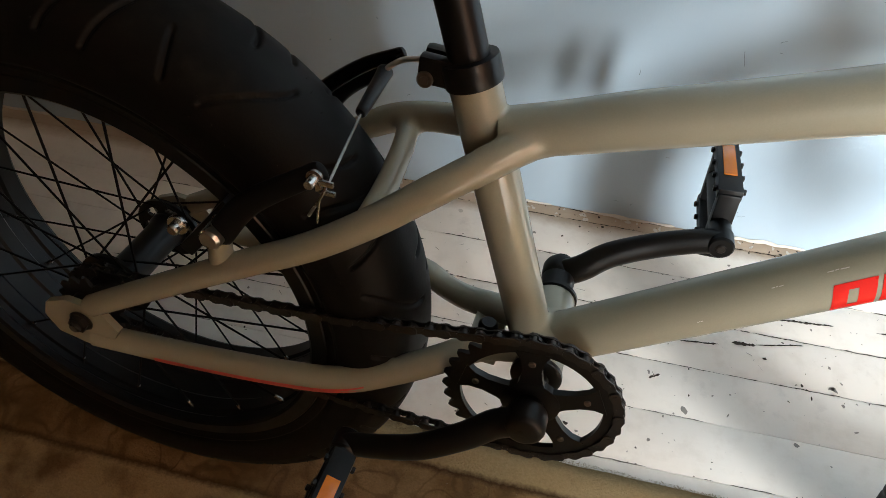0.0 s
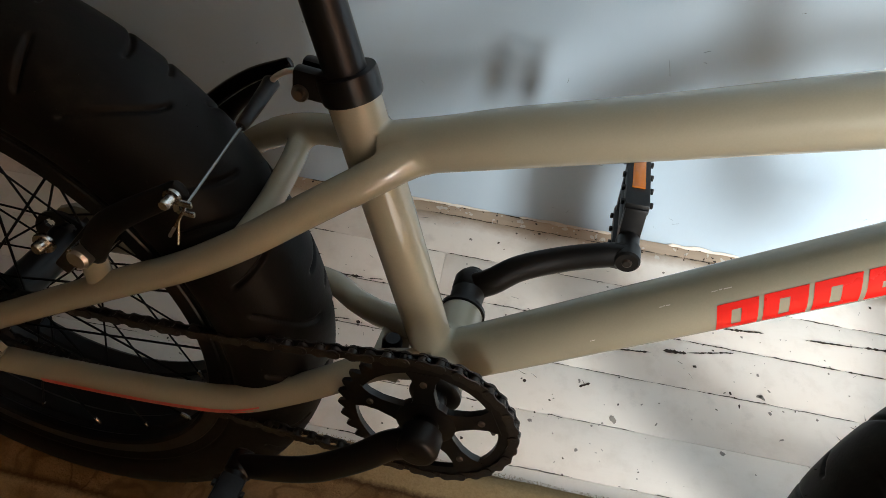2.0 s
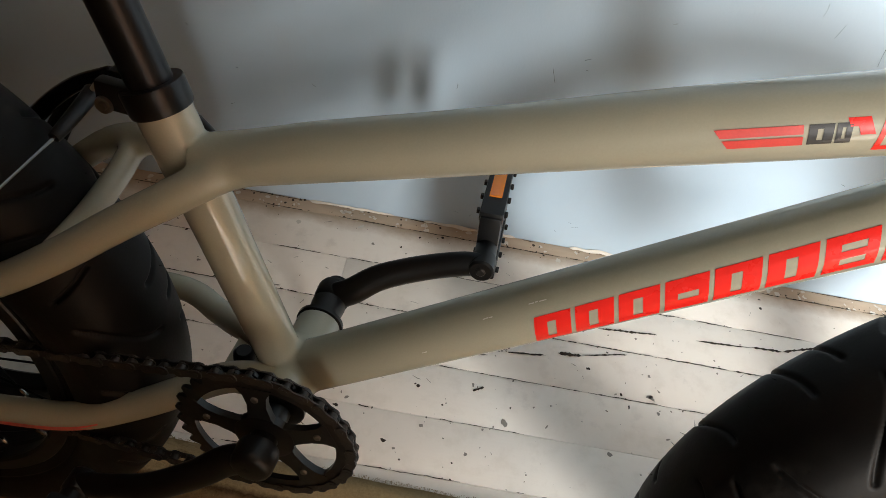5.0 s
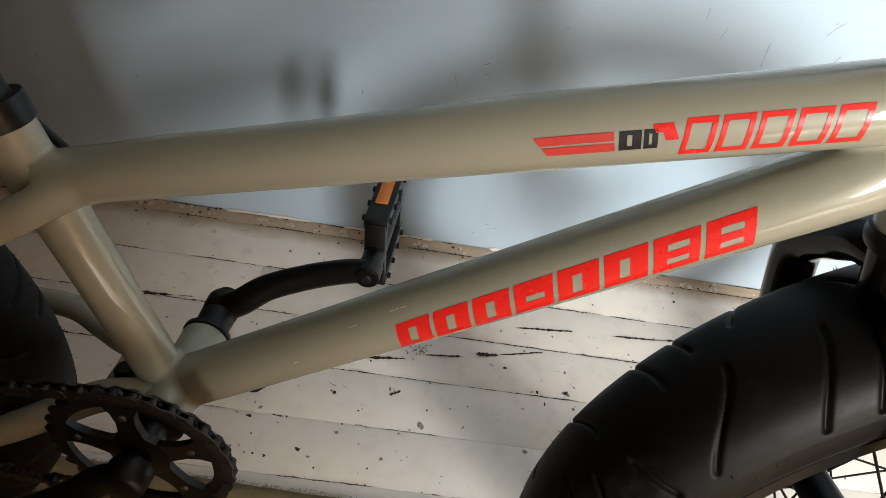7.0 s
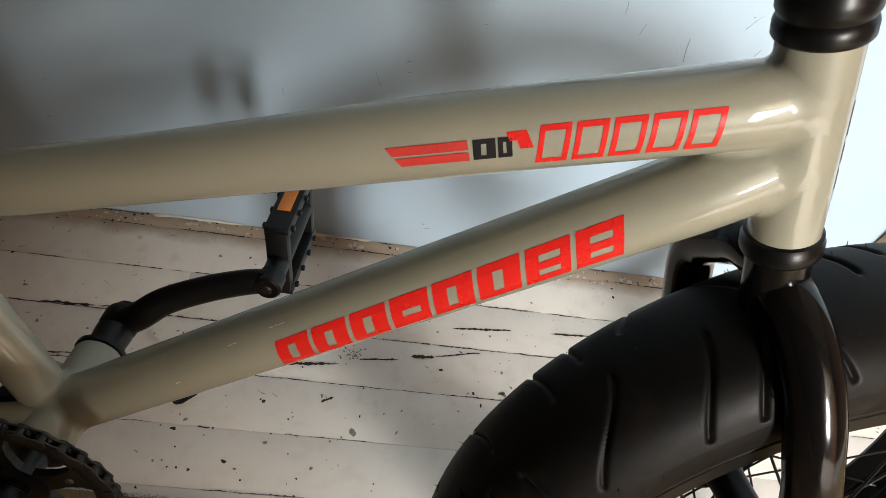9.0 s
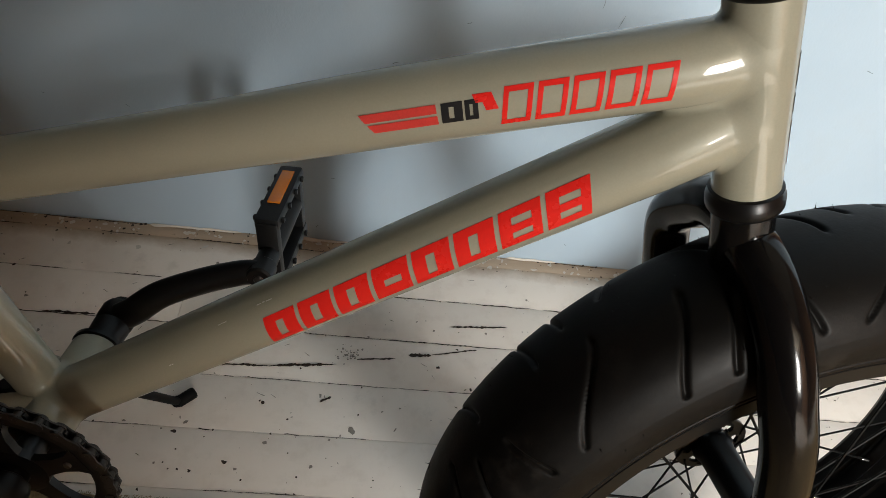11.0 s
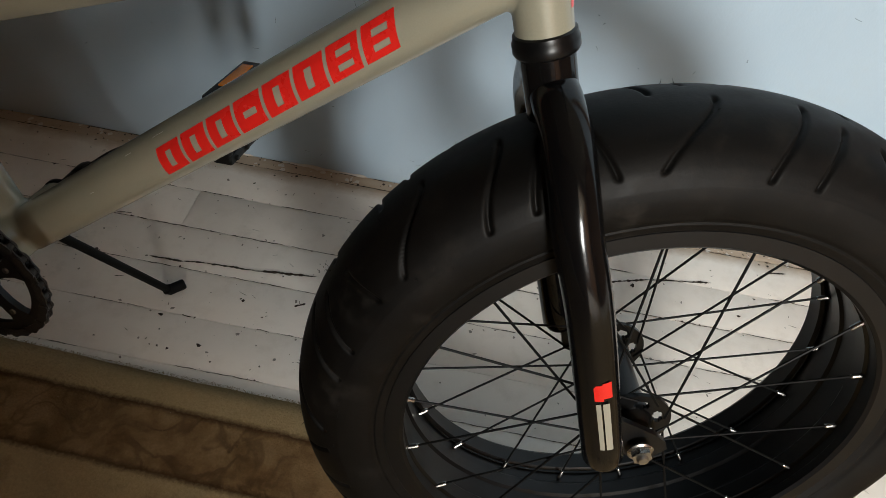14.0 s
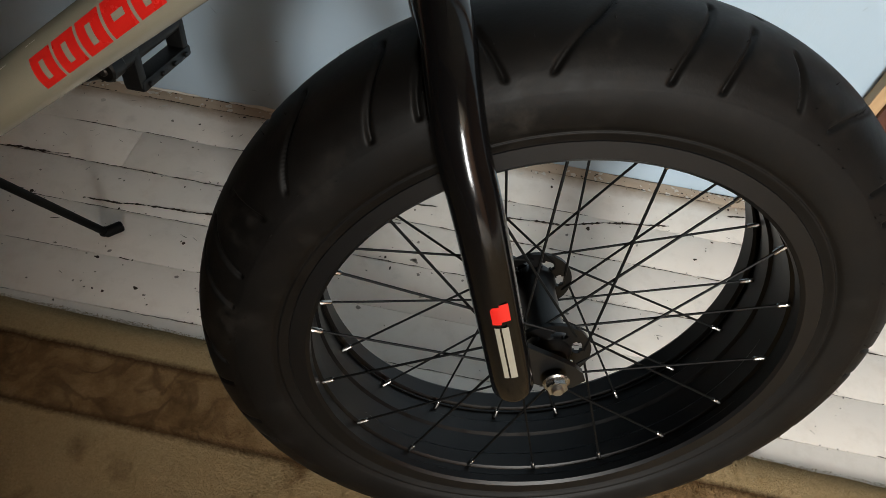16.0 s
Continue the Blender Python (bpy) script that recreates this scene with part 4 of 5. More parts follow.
    for k in range(count):
        a, b = pins[k], pins[(k + 1) % count]
        ang = math.atan2(b.z - a.z, b.x - a.x)
        m = Matrix.Translation((a.x, ring_y, a.z)) @ Matrix.Rotation(-ang, 4, "Y")
        me = outer_me if k % 2 == 0 else inner_me
        if chain is None:
            chain = part("chain", me, CHAIN, bike, "oily dark roller chain", m)
            home = m.inverted()
        else:
            part("link", me, CHAIN, chain, "", home @ m)
    # cranks and pedals
    part("crank_spindle", tube([CRANK + V((0, -0.085, 0)), CRANK + V((0, 0.100, 0))], 0.0105, 24), SATIN_BLACK, bike)
    way = V((0.1275, 0, 0.068)).normalized()
    for s in (1, -1):
        u, reach = way * s, 0.1375 if s > 0 else 0.149
        n = V((-way.z, 0, way.x))
        y0 = s * 0.083 if s > 0 else -0.085
        pts = [CRANK + V((0, y0, 0)), CRANK + u * 0.022 + n * (0.004 if s > 0 else 0.0) + V((0, y0, 0)), CRANK + u * 0.048 + n * (0.0085 if s > 0 else -0.004) + V((0, y0 + s * 0.008, 0)), CRANK + u * 0.085 + n * s * 0.0065 + V((0, y0 + s * 0.016, 0)),
               CRANK + u * 0.120 + n * s * 0.004 + V((0, y0 + s * 0.018, 0)), CRANK + u * reach + V((0, y0 + s * 0.018, 0))]
        arm = tube(pts, (0.0132, 0.0110), 24, 6, squash=0.75, round_ends=0.006)
        boss = moved(lathe([(0.0, -0.0095), (0.0105, -0.0095), (0.0138, -0.0080), (0.0155, -0.0045), (0.0158, 0.007), (0.0146, 0.0105), (0.0118, 0.012), (0.0, 0.012)], 32), Matrix.Translation(CRANK + V((0, y0, 0))))
        end_y = y0 + s * 0.018
        end = CRANK + u * reach + V((0, end_y, 0))
        eye = moved(lathe([(0.0, -0.0095), (0.0092, -0.0095), (0.0109, -0.0075), (0.0109, 0.0075), (0.0092, 0.0095), (0.0, 0.0095)], 28), Matrix.Translation(end))
        neck = moved(lathe([(0.0, -0.030), (0.0138, -0.030), (0.0150, -0.010)], 28), Matrix.Translation(CRANK + V((0, y0, 0))) @ pose(0, 0, 0, 0 if s > 0 else 180, 0, 0))
        crank = part("crank_arm", joined(arm, boss, eye, neck) if s > 0 else joined(arm, boss, eye), CRANK_BLACK, bike, "curved black steel crank arm")
        part("bolt", lathe([(0.0, -0.0112), (0.0030, -0.0112), (0.0042, -0.0100), (0.0042, 0.0)], 16), CHAIN, crank, "dark steel pedal axle end", Matrix.Translation(end + V((0, 0.0 if s > 0 else 0.0110, 0))))
        pedal(bike, end, s)


def pedal(bike, end, s):
    """A moulded platform pedal with an amber reflector on each edge; s: which way its axle points."""
    m = Matrix.Translation(end + Vector((0, s * 0.012, 0))) @ Matrix.Rotation(radians(-5 if s > 0 else 18), 4, "Y")
    if s < 0:
        m = m @ Matrix.Diagonal((1, -1, 1, 1))
    t, d, L = (0.0104 if s > 0 else 0.0094), (0.0365 if s > 0 else 0.034), 0.098
    bars = [tube([(0, -0.004, 0), (0, L - 0.004, 0)], 0.0095, 18)]
    for z in (-1, 1):
        bars.append(box(-t, t, 0.012, L, min(z * d, z * (d - 0.011)), max(z * d, z * (d - 0.011)), 0.0025))
    bars.append(box(-t * 0.9, t * 0.9, 0.010, 0.021, -d + 0.004, d - 0.004, 0.0025))
    bars.append(box(-t * 0.9, t * 0.9, L - 0.011, L - 0.001, -d + 0.004, d - 0.004, 0.0025))
    for z in (-1, 1):
        for k in range(4):
            y = 0.019 + k * 0.0215
            for x in (-1, 1):
                bars.append(box(min(x * t, x * (t + 0.0030)), max(x * t, x * (t + 0.0030)), y, y + 0.0042, z * (d - 0.0055) - 0.0022, z * (d - 0.0055) + 0.0022, 0.0009))
    p = part("pedal", joined(*bars), PLASTIC, bike, "black moulded platform pedal", m)
    for z in (-1, 1):
        part("reflector", box(-0.0056, 0.0056, 0.036, 0.087, min(z * d, z * (d + 0.0015)), max(z * d, z * (d + 0.0015)), 0.0006), AMBER, p, "amber pedal reflector")


def rear_brake(bike):
    """A linear-pull brake: two arms, pads, the cable across the tyre."""
    V = Vector
    for s in (-1, 1):
        boss, tip = (V((-0.2625, -0.0880, 0.4095)), V((-0.184, -0.094, 0.489))) if s < 0 else (V((-0.268, 0.066, 0.398)), V((-0.205, 0.060, 0.478)))
        mid = boss.lerp(tip, 0.5) + V((-0.006, s * 0.006, 0.006))
        boss = boss + V((0, -s * 0.004, 0))
        arm = part("brake_arm", joined(tube([boss, mid, tip], (0.0098, 0.0070), 18, 6, squash=0.62, round_ends=0.004)), STAND_BLACK, bike, "black brake arm")
        part("pivot_bolt", moved(lathe([(0.0, -0.012), (0.0060, -0.012), (0.0078, -0.010), (0.0078, 0.006), (0.0098, 0.008), (0.0098, 0.020)], 20), Matrix.Translation(boss + V((0.0005, s * 0.003, 0.005))) @ pose(0, 0, 0, 0 if s < 0 else 180, 0, 0)), STEEL, arm, "steel brake pivot barrel")
        part("brake_boss", tube([boss + V((-0.009, -s * 0.010, -0.036)), boss + V((-0.006, -s * 0.006, -0.020)), boss + V((-0.001, -s * 0.002, 0.002))], (0.0095, 0.0078), 18, 4, round_ends=0.002), PAINT, bike, "tan brake boss welded to the stay")
        part("brake_pad", moved(box(-0.034, 0.034, -0.006, 0.006, -0.006, 0.006, 0.0025), Matrix.Translation(V((-0.276, s * 0.062 - 0.012, 0.405))) @ Matrix.Rotation(radians(-52), 4, "Y")), PLASTIC, arm, "black brake pad")
    part("pad_bolt", moved(joined(lathe([(0.0, -0.006), (0.0032, -0.006), (0.0042, -0.0045), (0.0042, 0.0)], 16), lathe([(0.0070, 0.0), (0.0074, 0.001), (0.0074, 0.003), (0.0, 0.003)], 20)), Matrix.Translation(V((-0.285, -0.097, 0.419)))), STEEL, bike, "bright brake pad bolt")
    near = V((-0.184, -0.101, 0.489))
    part("cable_bolt", joined(moved(lathe([(0.0, -0.0075), (0.0026, -0.0075), (0.0032, -0.006), (0.0032, 0.0), (0.0050, 0.0004), (0.0050, 0.0025)], 18), Matrix.Translation(near)), box(near.x - 0.001, near.x + 0.012, near.y - 0.001, near.y + 0.001, near.z - 0.003, near.z + 0.0005, 0.0006), box(near.x + 0.003, near.x + 0.013, near.y - 0.001, near.y + 0.001, near.z - 0.009, near.z - 0.006, 0.0006), box(near.x + 0.001, near.x + 0.005, near.y - 0.001, near.y + 0.001, near.z - 0.008, near.z - 0.001, 0.0006)), STEEL, bike, "bright cable clamp bolt")
    cable0, cable1, boot_end = near + V((0.008, 0.002, -0.002)), V((-0.193, -0.003, 0.479)), V((-0.191, 0.035, 0.491))
    part("brake_cable", joined(tube([cable0, cable1], 0.0010, 8), tube([cable0, cable0 + V((-0.004, -0.004, -0.010)), cable0 + V((-0.010, -0.006, -0.022))], 0.0010, 6, 4), tube([cable0 + V((-0.004, -0.004, -0.010)), cable0 + V((-0.004, -0.008, -0.024))], 0.0007, 6)), STEEL, bike, "thin silver brake cable with a frayed end")
    part("cable_boot", tube([cable1 + V((0, -0.003, 0)), cable1.lerp(boot_end, 0.25), cable1.lerp(boot_end, 0.8), boot_end], (0.0042, 0.0062), 16, 3, round_ends=0.002), PLASTIC, bike, "black rubber cable boot")
    part("cable_pipe", tube([(-0.191, 0.033, 0.492), (-0.184, 0.030, 0.500), (-0.174, 0.025, 0.508), (-0.160, 0.022, 0.513), (-0.142, 0.025, 0.517), (-0.128, 0.026, 0.5115), (-0.119, 0.026, 0.503)], 0.0021, 12, 5), LINER, bike, "white cable liner")
    part("cable_housing", tube([(-0.1215, 0.026, 0.505), (-0.112, 0.026, 0.496), (-0.098, 0.026, 0.4825), (-0.086, 0.022, 0.478)], 0.0030, 12, 5, round_ends=0.001), PLASTIC, bike, "black brake cable housing")
    part("noodle_link", tube([(-0.262, 0.053, 0.440), (-0.236, 0.050, 0.466), (-0.210, 0.047, 0.487), (-0.183, 0.045, 0.502)], (0.0066, 0.0050), 16, 5, squash=0.7, round_ends=0.003), GLOSS_BLACK, bike, "black cable guide link")


bicycle()


# ---- rug ----
def rug():
    x0, x1, y0, y1, nx, ny = -1.5, 2.1, -0.8, 0.645, 180, 97
    verts, faces = [], []
    for i in range(nx + 1):
        x = x0 + (x1 - x0) * i / nx
        for j in range(ny + 1):
            y = y0 + (y1 - y0) * j / ny
            e = min(y - y0, y1 - y, x - x0, x1 - x)
            wave = 0.004 * noise.noise((x * 3, 0, 7)) + 0.0015 * noise.noise((x * 25, 0, 3)) if j == ny else 0.0
            z = 0.0015 + 0.0100 * min(1, e / 0.022) ** 0.5 + 0.0006 * noise.noise((x * 14, y * 14, 0))
            verts.append((x, y + wave, z))
    for i in range(nx):
        for j in range(ny):
            a = i * (ny + 1) + j
            faces.append((a, a + ny + 1, a + ny + 2, a + 1))
    k = len(verts)
    verts += [(x, y, 0.0004) for x, y, z in verts]
    faces += [tuple(q + k for q in f[::-1]) for f in faces]
    edge = [i * (ny + 1) for i in range(nx + 1)] + [nx * (ny + 1) + j for j in range(1, ny + 1)] + [i * (ny + 1) + ny for i in range(nx - 1, -1, -1)] + [j for j in range(ny - 1, 0, -1)]
    faces += [(a, b, b + k, a + k) for a, b in zip(edge, edge[1:] + edge[:1])]
    mat = thing("rug", (verts, faces), RUG, "brown and beige woven rug with a banded border", "rug", m=Matrix.Translation((0, 0.645, 0)) @ pose(0, 0, 0, 0, 0, -1.3) @ Matrix.Translation((0, -0.645, 0)), angle=60)
    # standing fibres of the pile
    rng, pv, pf = random.Random(31), [], []
    for _ in range(42000):
        x, y = rng.uniform(-0.75, 1.55), rng.uniform(0.18, 0.640)
        e = max(0.0, 0.645 - y)
        z = 0.0010 + 0.0100 * min(1, e / 0.022) ** 0.5
        h, a, lean = rng.uniform(0.0025, 0.0050), rng.uniform(0, 6.283), rng.uniform(0.0005, 0.0035)
        w = 0.0006
        k = len(pv)
        for q in range(3):
            b = a + 2.094 * q
            pv.append((x + w * math.cos(b), y + w * math.sin(b), z))
        pv.append((x + lean * math.cos(a), y + lean * math.sin(a), z + h))
        pf += [(k, k + 1, k + 3), (k + 1, k + 2, k + 3), (k + 2, k, k + 3)]
    # loose fuzz along the edge, lying out over the boards
    for _ in range(8000):
        x, y = rng.uniform(-0.75, 1.55), 0.6435 + rng.uniform(-0.004, 0.0035)
        z, reach, a = rng.uniform(0.0012, 0.0050), rng.uniform(0.001, 0.0032), rng.uniform(0.5, 2.64)
        k = len(pv)
        for q in range(3):
            b = 2.094 * q
            pv.append((x + 0.0005 * math.cos(b), y, z + 0.0005 * math.sin(b)))
        pv.append((x + reach * math.cos(a), y + reach * math.sin(a), max(0.0006, z - rng.uniform(0.0, 0.003))))
        pf += [(k, k + 1, k + 3), (k + 1, k + 2, k + 3), (k + 2, k, k + 3)]
    pile = bpy.data.meshes.new("pile")
    pile.from_pydata(pv, [], pf)
    pile.materials.append(RUG)
    tagged(part("wool_fibre", pile, RUG, mat, "short standing wool fibres"), kind="stuff")


rug()


# ---- wall base, door casing, floorboards ----
def ragged_strip(x0, x1, step, seed, y_wall, depth, height):
    """A broken bead of filler along the foot of the wall."""
    rng, pieces, x = random.Random(seed), [], x0
    while x < x1:
        length = rng.uniform(0.03, 0.16)
        if rng.random() < 0.62:
            n = max(2, int(length / step))
            verts, faces = [], []
            for i in range(n + 1):
                px = x + length * i / n
                d = depth * (0.35 + 0.9 * abs(noise.noise((px * 30, 1, seed)))) * (0.3 if i in (0, n) else 1)
                h = height * (0.35 + 1.1 * abs(noise.noise((px * 22, 5, seed)))) * (0.3 if i in (0, n) else 1)
                verts += [(px, y_wall, 0.0), (px, y_wall - d, 0.0006), (px, y_wall - d * 0.6, h * 0.7), (px, y_wall, h)]
            for i in range(n):
                for k in range(4):
                    faces.append((4 * i + k, 4 * i + (k + 1) % 4, 4 * i + 4 + (k + 1) % 4, 4 * i + 4 + k))
            faces += [(0, 1, 2, 3), (4 * n, 4 * n + 1, 4 * n + 2, 4 * n + 3)]
            pieces.append((verts, faces))
        x += length + rng.uniform(0.0, 0.05)
    return joined(*pieces)


thing("trim", ragged_strip(-1.2, 1.03, 0.006, 3, WALL_Y - 0.001, 0.0055, 0.0062), CAULK, "cracked white filler along the foot of the wall", "trim", "structure", angle=70)
casing = thing("door_casing", box(1.040, 1.058, WALL_Y - 0.020, WALL_Y - 0.001, 0.0, 2.05, 0.002), RAW_WOOD, "pale raw wood door casing edge on the wall", "door casing", "structure")
part("casing_board", box(1.0585, 1.18, WALL_Y - 0.024, WALL_Y - 0.001, 0.0, 2.05, 0.004), BROWN_WOOD, casing, "reddish brown varnished board")


def wall_marks():
    """Hairline scratches and dents on the wall."""
    rng, pieces = random.Random(12), []
    marks = [(0.563, 0.424, 0.016, 80), (0.620, 0.407, 0.030, 100), (0.537, 0.444, 0.014, 95), (0.676, 0.452, 0.022, 60), (0.699, 0.417, 0.010, 70), (0.223, 0.032, 0.006, 60), (0.381, 0.047, 0.010, 20), (0.284, 0.306, 0.022, 110), (0.372, 0.055, 0.006, 160)]
    marks += [(rng.uniform(-0.3, 1.0), rng.uniform(0.02, 0.5), rng.uniform(0.002, 0.010), rng.uniform(0, 180)) for _ in range(40)]
    for x, z, length, deg in marks:
        n, bend = 6, rng.uniform(-0.3, 0.3)
        verts, faces = [], []
        for i in range(n + 1):
            t = i / n - 0.5
            a = radians(deg) + bend * t
            w = rng.uniform(0.00012, 0.00035) * (1.6 if length < 0.004 else 1)
            cx, cz = x + length * t * math.cos(a), z + length * t * math.sin(a)
            for q in (-1, 1):
                verts.append((cx - q * w * math.sin(a), WALL_Y - 0.0006, cz + q * w * math.cos(a)))
        faces = [(2 * i, 2 * i + 1, 2 * i + 3, 2 * i + 2) for i in range(n)]
        pieces.append((verts, faces))
    return joined(*pieces)


thing("wall_scratches", wall_marks(), SCRATCH, "hairline dark scratches and nicks on the blue wall", "scratches", "stuff", smooth=False)


def floor():
    base = thing("floor", box(ROOM_X0, ROOM_X1, BACK_Y, WALL_Y, -0.06, -0.018), CHIP, "white painted narrow floorboards with chipped paint", "floor", "structure", smooth=False)
    width, first = 0.0741, 0.6565
    meshes = {}
    rng = random.Random(8)
    row = 0
    y = first - width * 50
    while y < WALL_Y - 0.002:
        y0, y1 = max(y, BACK_Y), min(y + width, WALL_Y - 0.0005)
        cuts = [ROOM_X0]
        x = ROOM_X0 + rng.uniform(0.5, 1.6)
        while x < ROOM_X1 - 0.3:
            cuts.append(x)
            x += rng.uniform(1.0, 1.7)
        if abs(y - (first + 3 * width)) < 0.01:
            cuts = [ROOM_X0, -1.1, 0.055, 1.45]
        elif y > 0.45:
            cuts = [ROOM_X0, -0.75 - 0.2 * (row % 3), 1.5 + 0.17 * (row % 4)]
        cuts.append(ROOM_X1)
        near = y0 > 0.45
        for a, b in zip(cuts, cuts[1:]):
            if y1 - y0 < 0.004:
                continue
            key = (round(b - a, 3), round(y1 - y0, 4), near)
            if key not in meshes:
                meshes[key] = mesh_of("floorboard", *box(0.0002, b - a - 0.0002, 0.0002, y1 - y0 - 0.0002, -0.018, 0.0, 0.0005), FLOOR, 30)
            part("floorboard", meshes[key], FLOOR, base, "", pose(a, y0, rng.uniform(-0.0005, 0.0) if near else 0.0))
        y += width
        row += 1
    return base


def splinter(x0, y0, x1, y1, w, rng):
    """A ragged crack between two places on the boards."""
    n = max(5, int(math.hypot(x1 - x0, y1 - y0) / 0.002))
    verts, faces = [], []
    for i in range(n + 1):
        t = i / n
        px, py = x0 + (x1 - x0) * t, y0 + (y1 - y0) * t + 0.0012 * noise.noise((x0 * 50 + t * n * 0.13, 0, 2))
        wide = w * (0.30 + abs(noise.noise((px * 120, py * 90, 4))) * 1.3 + abs(noise.noise((px * 420, py * 90, 9))) * 0.7) * min(1, 6 * t + 0.2, 6 * (1 - t) + 0.2)
        verts += [(px, py - wide, 0.0005), (px, py + wide * rng.uniform(0.6, 1.2), 0.0005)]
    faces = [(2 * i, 2 * i + 1, 2 * i + 3, 2 * i + 2) for i in range(n)]
    return verts, faces


def blot(x, y, r, rng, z=0.0004):
    n = 9
    a0, sq = rng.uniform(0, 6), rng.uniform(0.4, 1.0)
    verts = []
    for k in range(n):
        a = 2 * math.pi * k / n
        q = r * rng.uniform(0.55, 1.25)
        u, v = q * math.cos(a), q * math.sin(a) * sq
        verts.append((x + u * math.cos(a0) - v * math.sin(a0), y + u * math.sin(a0) + v * math.cos(a0), z))
    return verts, [tuple(range(n))]


def damage(base):
    rng = random.Random(21)
    cracks = [(0.036, 0.815, 0.086, 0.816, 0.0017), (0.086, 0.817, 0.118, 0.821, 0.0019), (0.118, 0.821, 0.188, 0.824, 0.0020), (0.188, 0.824, 0.277, 0.834, 0.0022), (0.030, 0.814, 0.034, 0.815, 0.0016),
              (0.304, 0.844, 0.356, 0.850, 0.0016), (0.373, 0.857, 0.405, 0.859, 0.0034), (0.406, 0.860, 0.470, 0.874, 0.0015), (0.430, 0.909, 0.516, 0.916, 0.0019), (0.574, 0.918, 0.655, 0.923, 0.0017),
              (0.655, 0.924, 0.700, 0.926, 0.0022), (0.703, 0.927, 0.764, 0.946, 0.0025), (0.764, 0.946, 0.862, 0.963, 0.0018), (-0.119, 0.881, -0.051, 0.882, 0.0019)]
    dark = [splinter(*c, rng) for c in cracks]
    nicks = [(-0.046, 0.882, -0.024, 0.885, 0.0012), (-0.095, 0.808, -0.050, 0.811, 0.0013), (0.955, 1.005, 0.985, 1.010, 0.0020), (0.0545, 0.884, 0.0550, 0.948, 0.0007), (0.010, 0.862, 0.014, 0.869, 0.0013), (0.028, 0.780, 0.032, 0.789, 0.0011),
              (0.006, 0.771, 0.018, 0.774, 0.0010), (0.120, 0.731, 0.135, 0.730, 0.0012), (0.262, 0.778, 0.276, 0.785, 0.0026), (0.266, 0.788, 0.270, 0.779, 0.0018), (0.195, 0.980, 0.198, 0.986, 0.0014)]
    dark += [splinter(*c, rng) for c in nicks]
    spots = [(0.470, 0.794, 0.0036), (0.442, 0.872, 0.0022), (-0.040, 0.809, 0.0046), (-0.183, 0.952, 0.0030), (0.093, 0.725, 0.0034), (0.160, 0.691, 0.0040), (0.191, 0.771, 0.0024), (0.197, 0.883, 0.0018), (0.184, 0.978, 0.0022),
             (0.129, 0.990, 0.0020), (0.137, 0.941, 0.0019), (0.155, 0.865, 0.0020), (0.070, 0.856, 0.0018), (0.123, 0.678, 0.0020), (0.109, 0.679, 0.0016), (0.091, 0.686, 0.0018), (0.072, 0.653, 0.0020), (0.187, 0.773, 0.0022),
             (0.313, 0.763, 0.0018), (0.415, 0.841, 0.0026), (0.460, 0.811, 0.0026), (0.440, 0.783, 0.0018), (0.099, 0.679, 0.0014), (0.247, 0.678, 0.0016), (0.898, 0.909, 0.0030), (0.739, 0.929, 0.0040), (0.926, 0.947, 0.0030)]
    dark += [blot(x, y, r, rng) for x, y, r in spots]
    dark += [blot(rng.uniform(-0.35, 1.2), rng.uniform(0.652, 1.04), 0.0003 + 0.0013 * rng.random() ** 3, rng) for _ in range(420)]
    for _ in range(26):
        x, y, a, n = rng.uniform(-0.3, 1.2), rng.uniform(0.66, 1.04), rng.uniform(-1.2, 1.2), rng.uniform(0.003, 0.010)
        dark.append(splinter(x, y, x + n * math.cos(a), y + n * math.sin(a), 0.0004, rng))
    # open seams: how often and how wide each one gapes
    for k, (often, wide) in enumerate(((0.70, 0.0006), (0.45, 0.0005), (0.95, 0.0007), (0.97, 0.0010), (0.80, 0.0008), (0.75, 0.0009))):
        y, x = 0.6565 + 0.0741 * k, -0.5
        while x < 1.3:
            n = rng.uniform(0.01, 0.12)
            if rng.random() < often:
                dark.append(splinter(x, y, x + n, y + rng.uniform(-0.0005, 0.0005), wide * rng.uniform(0.7, 1.2), rng))
            x += n + rng.uniform(0.0, 0.05) * (1.1 - often)
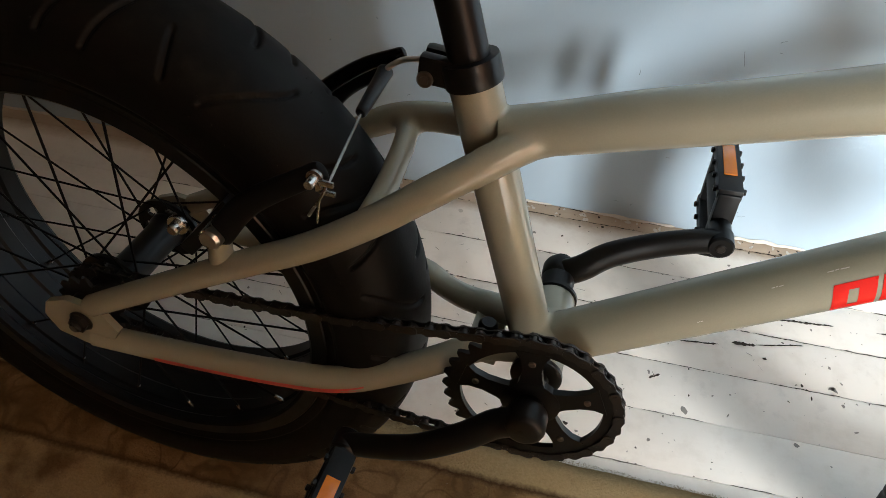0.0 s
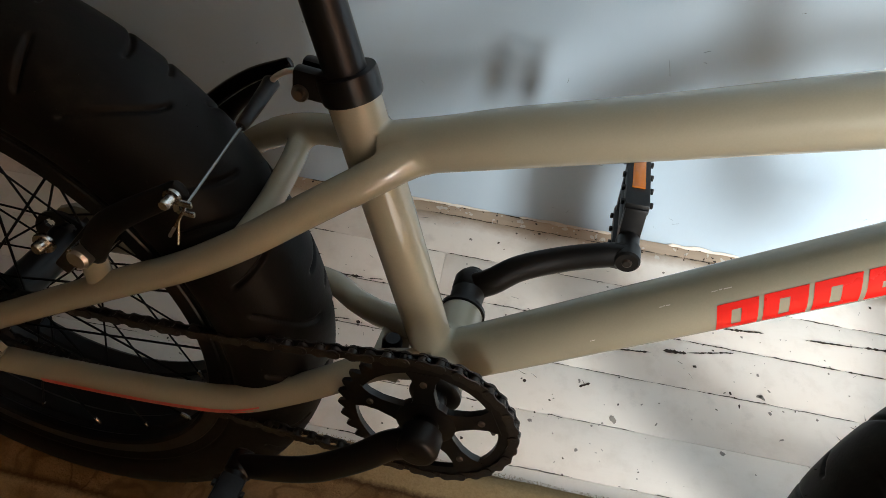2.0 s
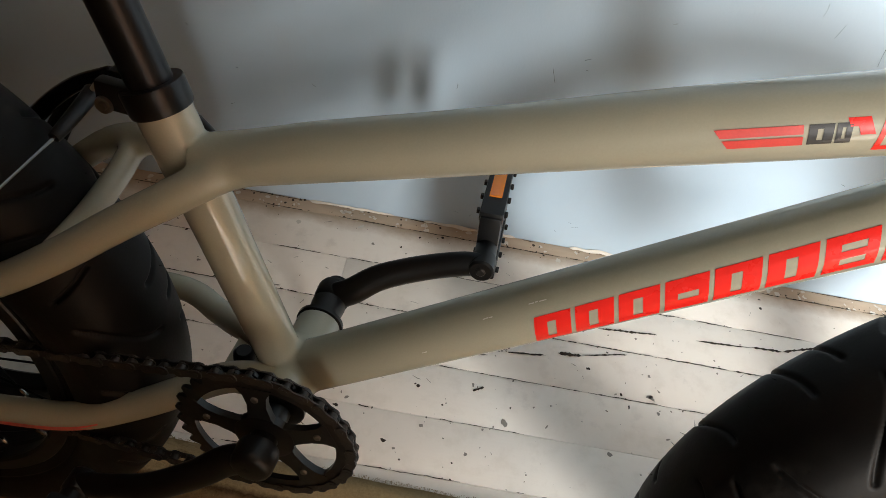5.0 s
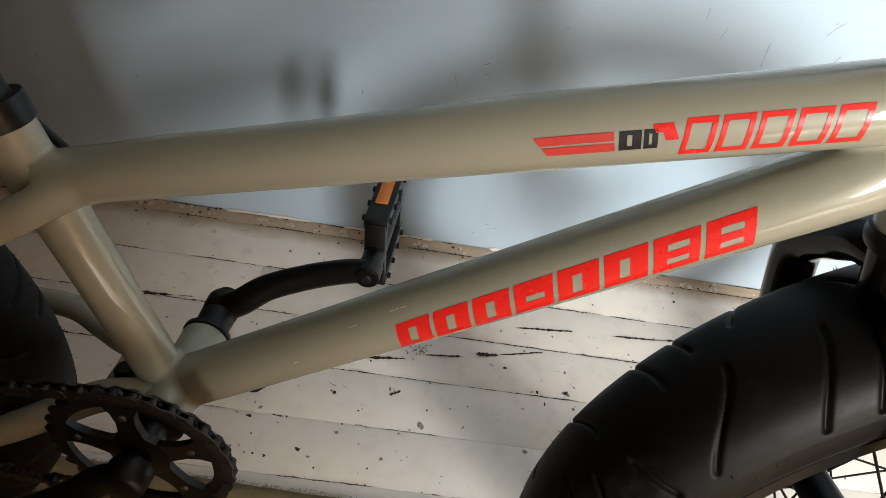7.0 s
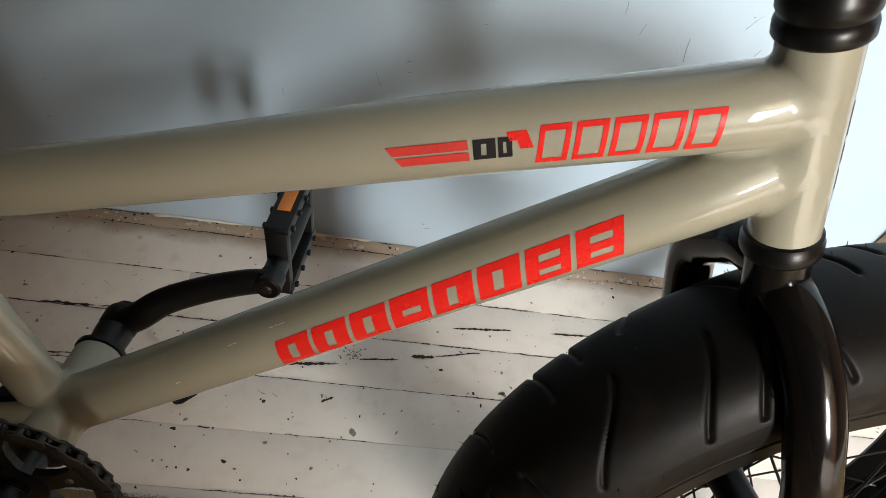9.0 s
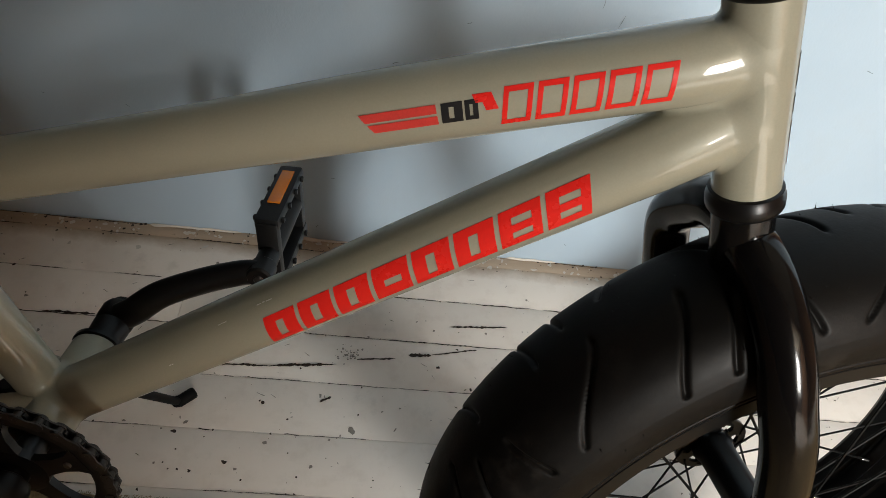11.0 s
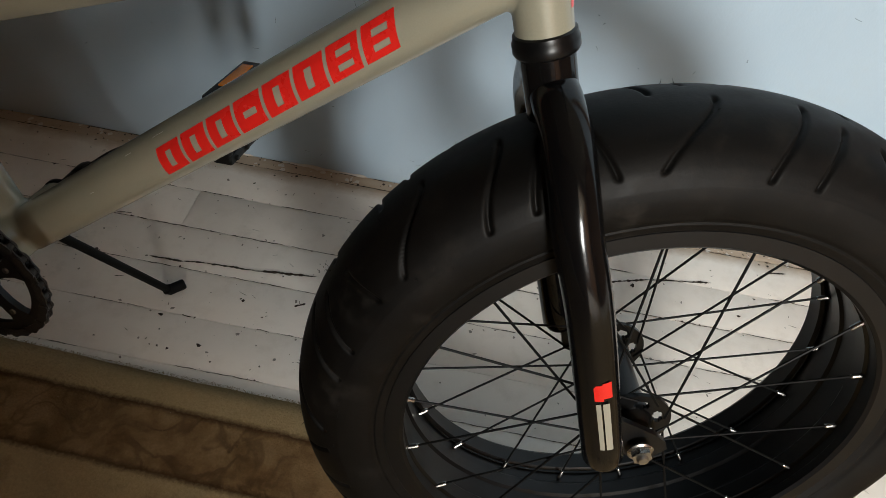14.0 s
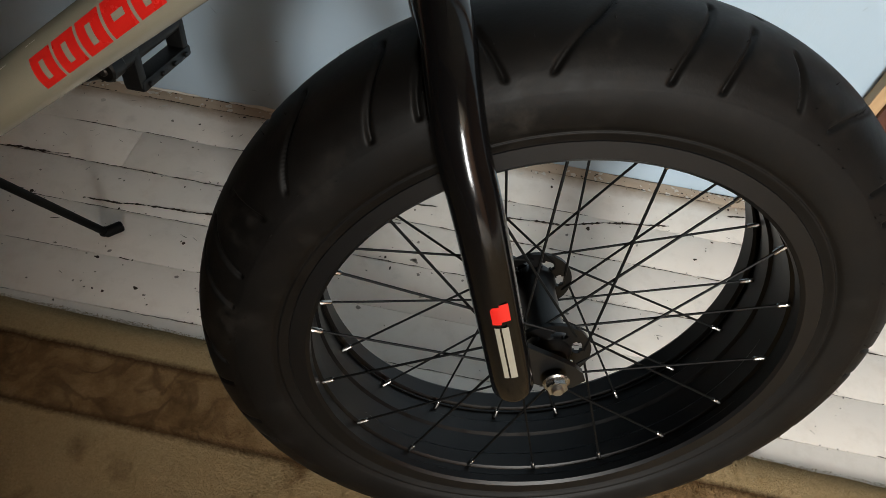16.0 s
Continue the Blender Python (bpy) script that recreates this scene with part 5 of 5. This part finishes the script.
    # flakes torn from the edges of the boards
    for _ in range(110):
        x, y = rng.uniform(-0.35, 1.2), 0.6565 + 0.0741 * rng.randrange(6) + rng.gauss(0, 0.0014)
        dark.append(blot(x, y, rng.uniform(0.0006, 0.0019), rng))
    # broken paint and dirt along the foot of the wall
    for _ in range(190):
        dark.append(blot(rng.uniform(-0.35, 1.03), 1.049 - abs(rng.gauss(0, 0.018)), 0.0005 + 0.0022 * rng.random() ** 2, rng))
    x = -0.4
    while x < 1.02:
        n = rng.uniform(0.02, 0.10)
        dark.append(splinter(x, 1.0475, x + n, 1.0475 + rng.uniform(-0.002, 0.001), rng.uniform(0.0006, 0.0014), rng))
        x += n + rng.uniform(0.0, 0.09)
    tagged(part("paint_chips", joined(*dark), CHIP, base, "dark bare-wood chips, cracks and specks in the paint", smooth=False), kind="stuff")
    grey = [blot(x, y, r, rng, 0.0003) for x, y, r in ((0.307, 0.741, 0.0050), (0.498, 0.815, 0.0050), (0.443, 0.725, 0.0036), (0.502, 0.813, 0.0045), (0.262, 0.786, 0.0040))]
    for _ in range(46):
        grey.append(blot(rng.gauss(0.294, 0.007), rng.gauss(0.852, 0.006), rng.uniform(0.0006, 0.0018), rng, 0.0003))
    for _ in range(30):
        x, y, a, n = rng.uniform(-0.3, 1.2), rng.uniform(0.66, 1.02), rng.uniform(-0.7, 0.7), rng.uniform(0.005, 0.014)
        v, f = splinter(x, y, x + n * math.cos(a), y + n * math.sin(a), 0.0005, rng)
        grey.append(([(q[0], q[1], 0.0003) for q in v], f))
    for _ in range(120):
        grey.append(blot(rng.uniform(-0.3, 1.2), rng.uniform(0.66, 1.0), rng.uniform(0.0008, 0.0030), rng, 0.0003))
    pale = [blot(rng.uniform(-0.35, 1.03), 1.047 - abs(rng.gauss(0, 0.016)), rng.uniform(0.001, 0.0055), rng, 0.00035) for _ in range(130)]
    tagged(part("paint_flakes", joined(*pale), CAULK, base, "islands of old white paint on the bare edge", smooth=False), kind="stuff")
    tagged(part("scuffs", joined(*grey), SMUDGE, base, "grey scuffs and lifted flakes of paint", smooth=False), kind="stuff")


damage(floor())
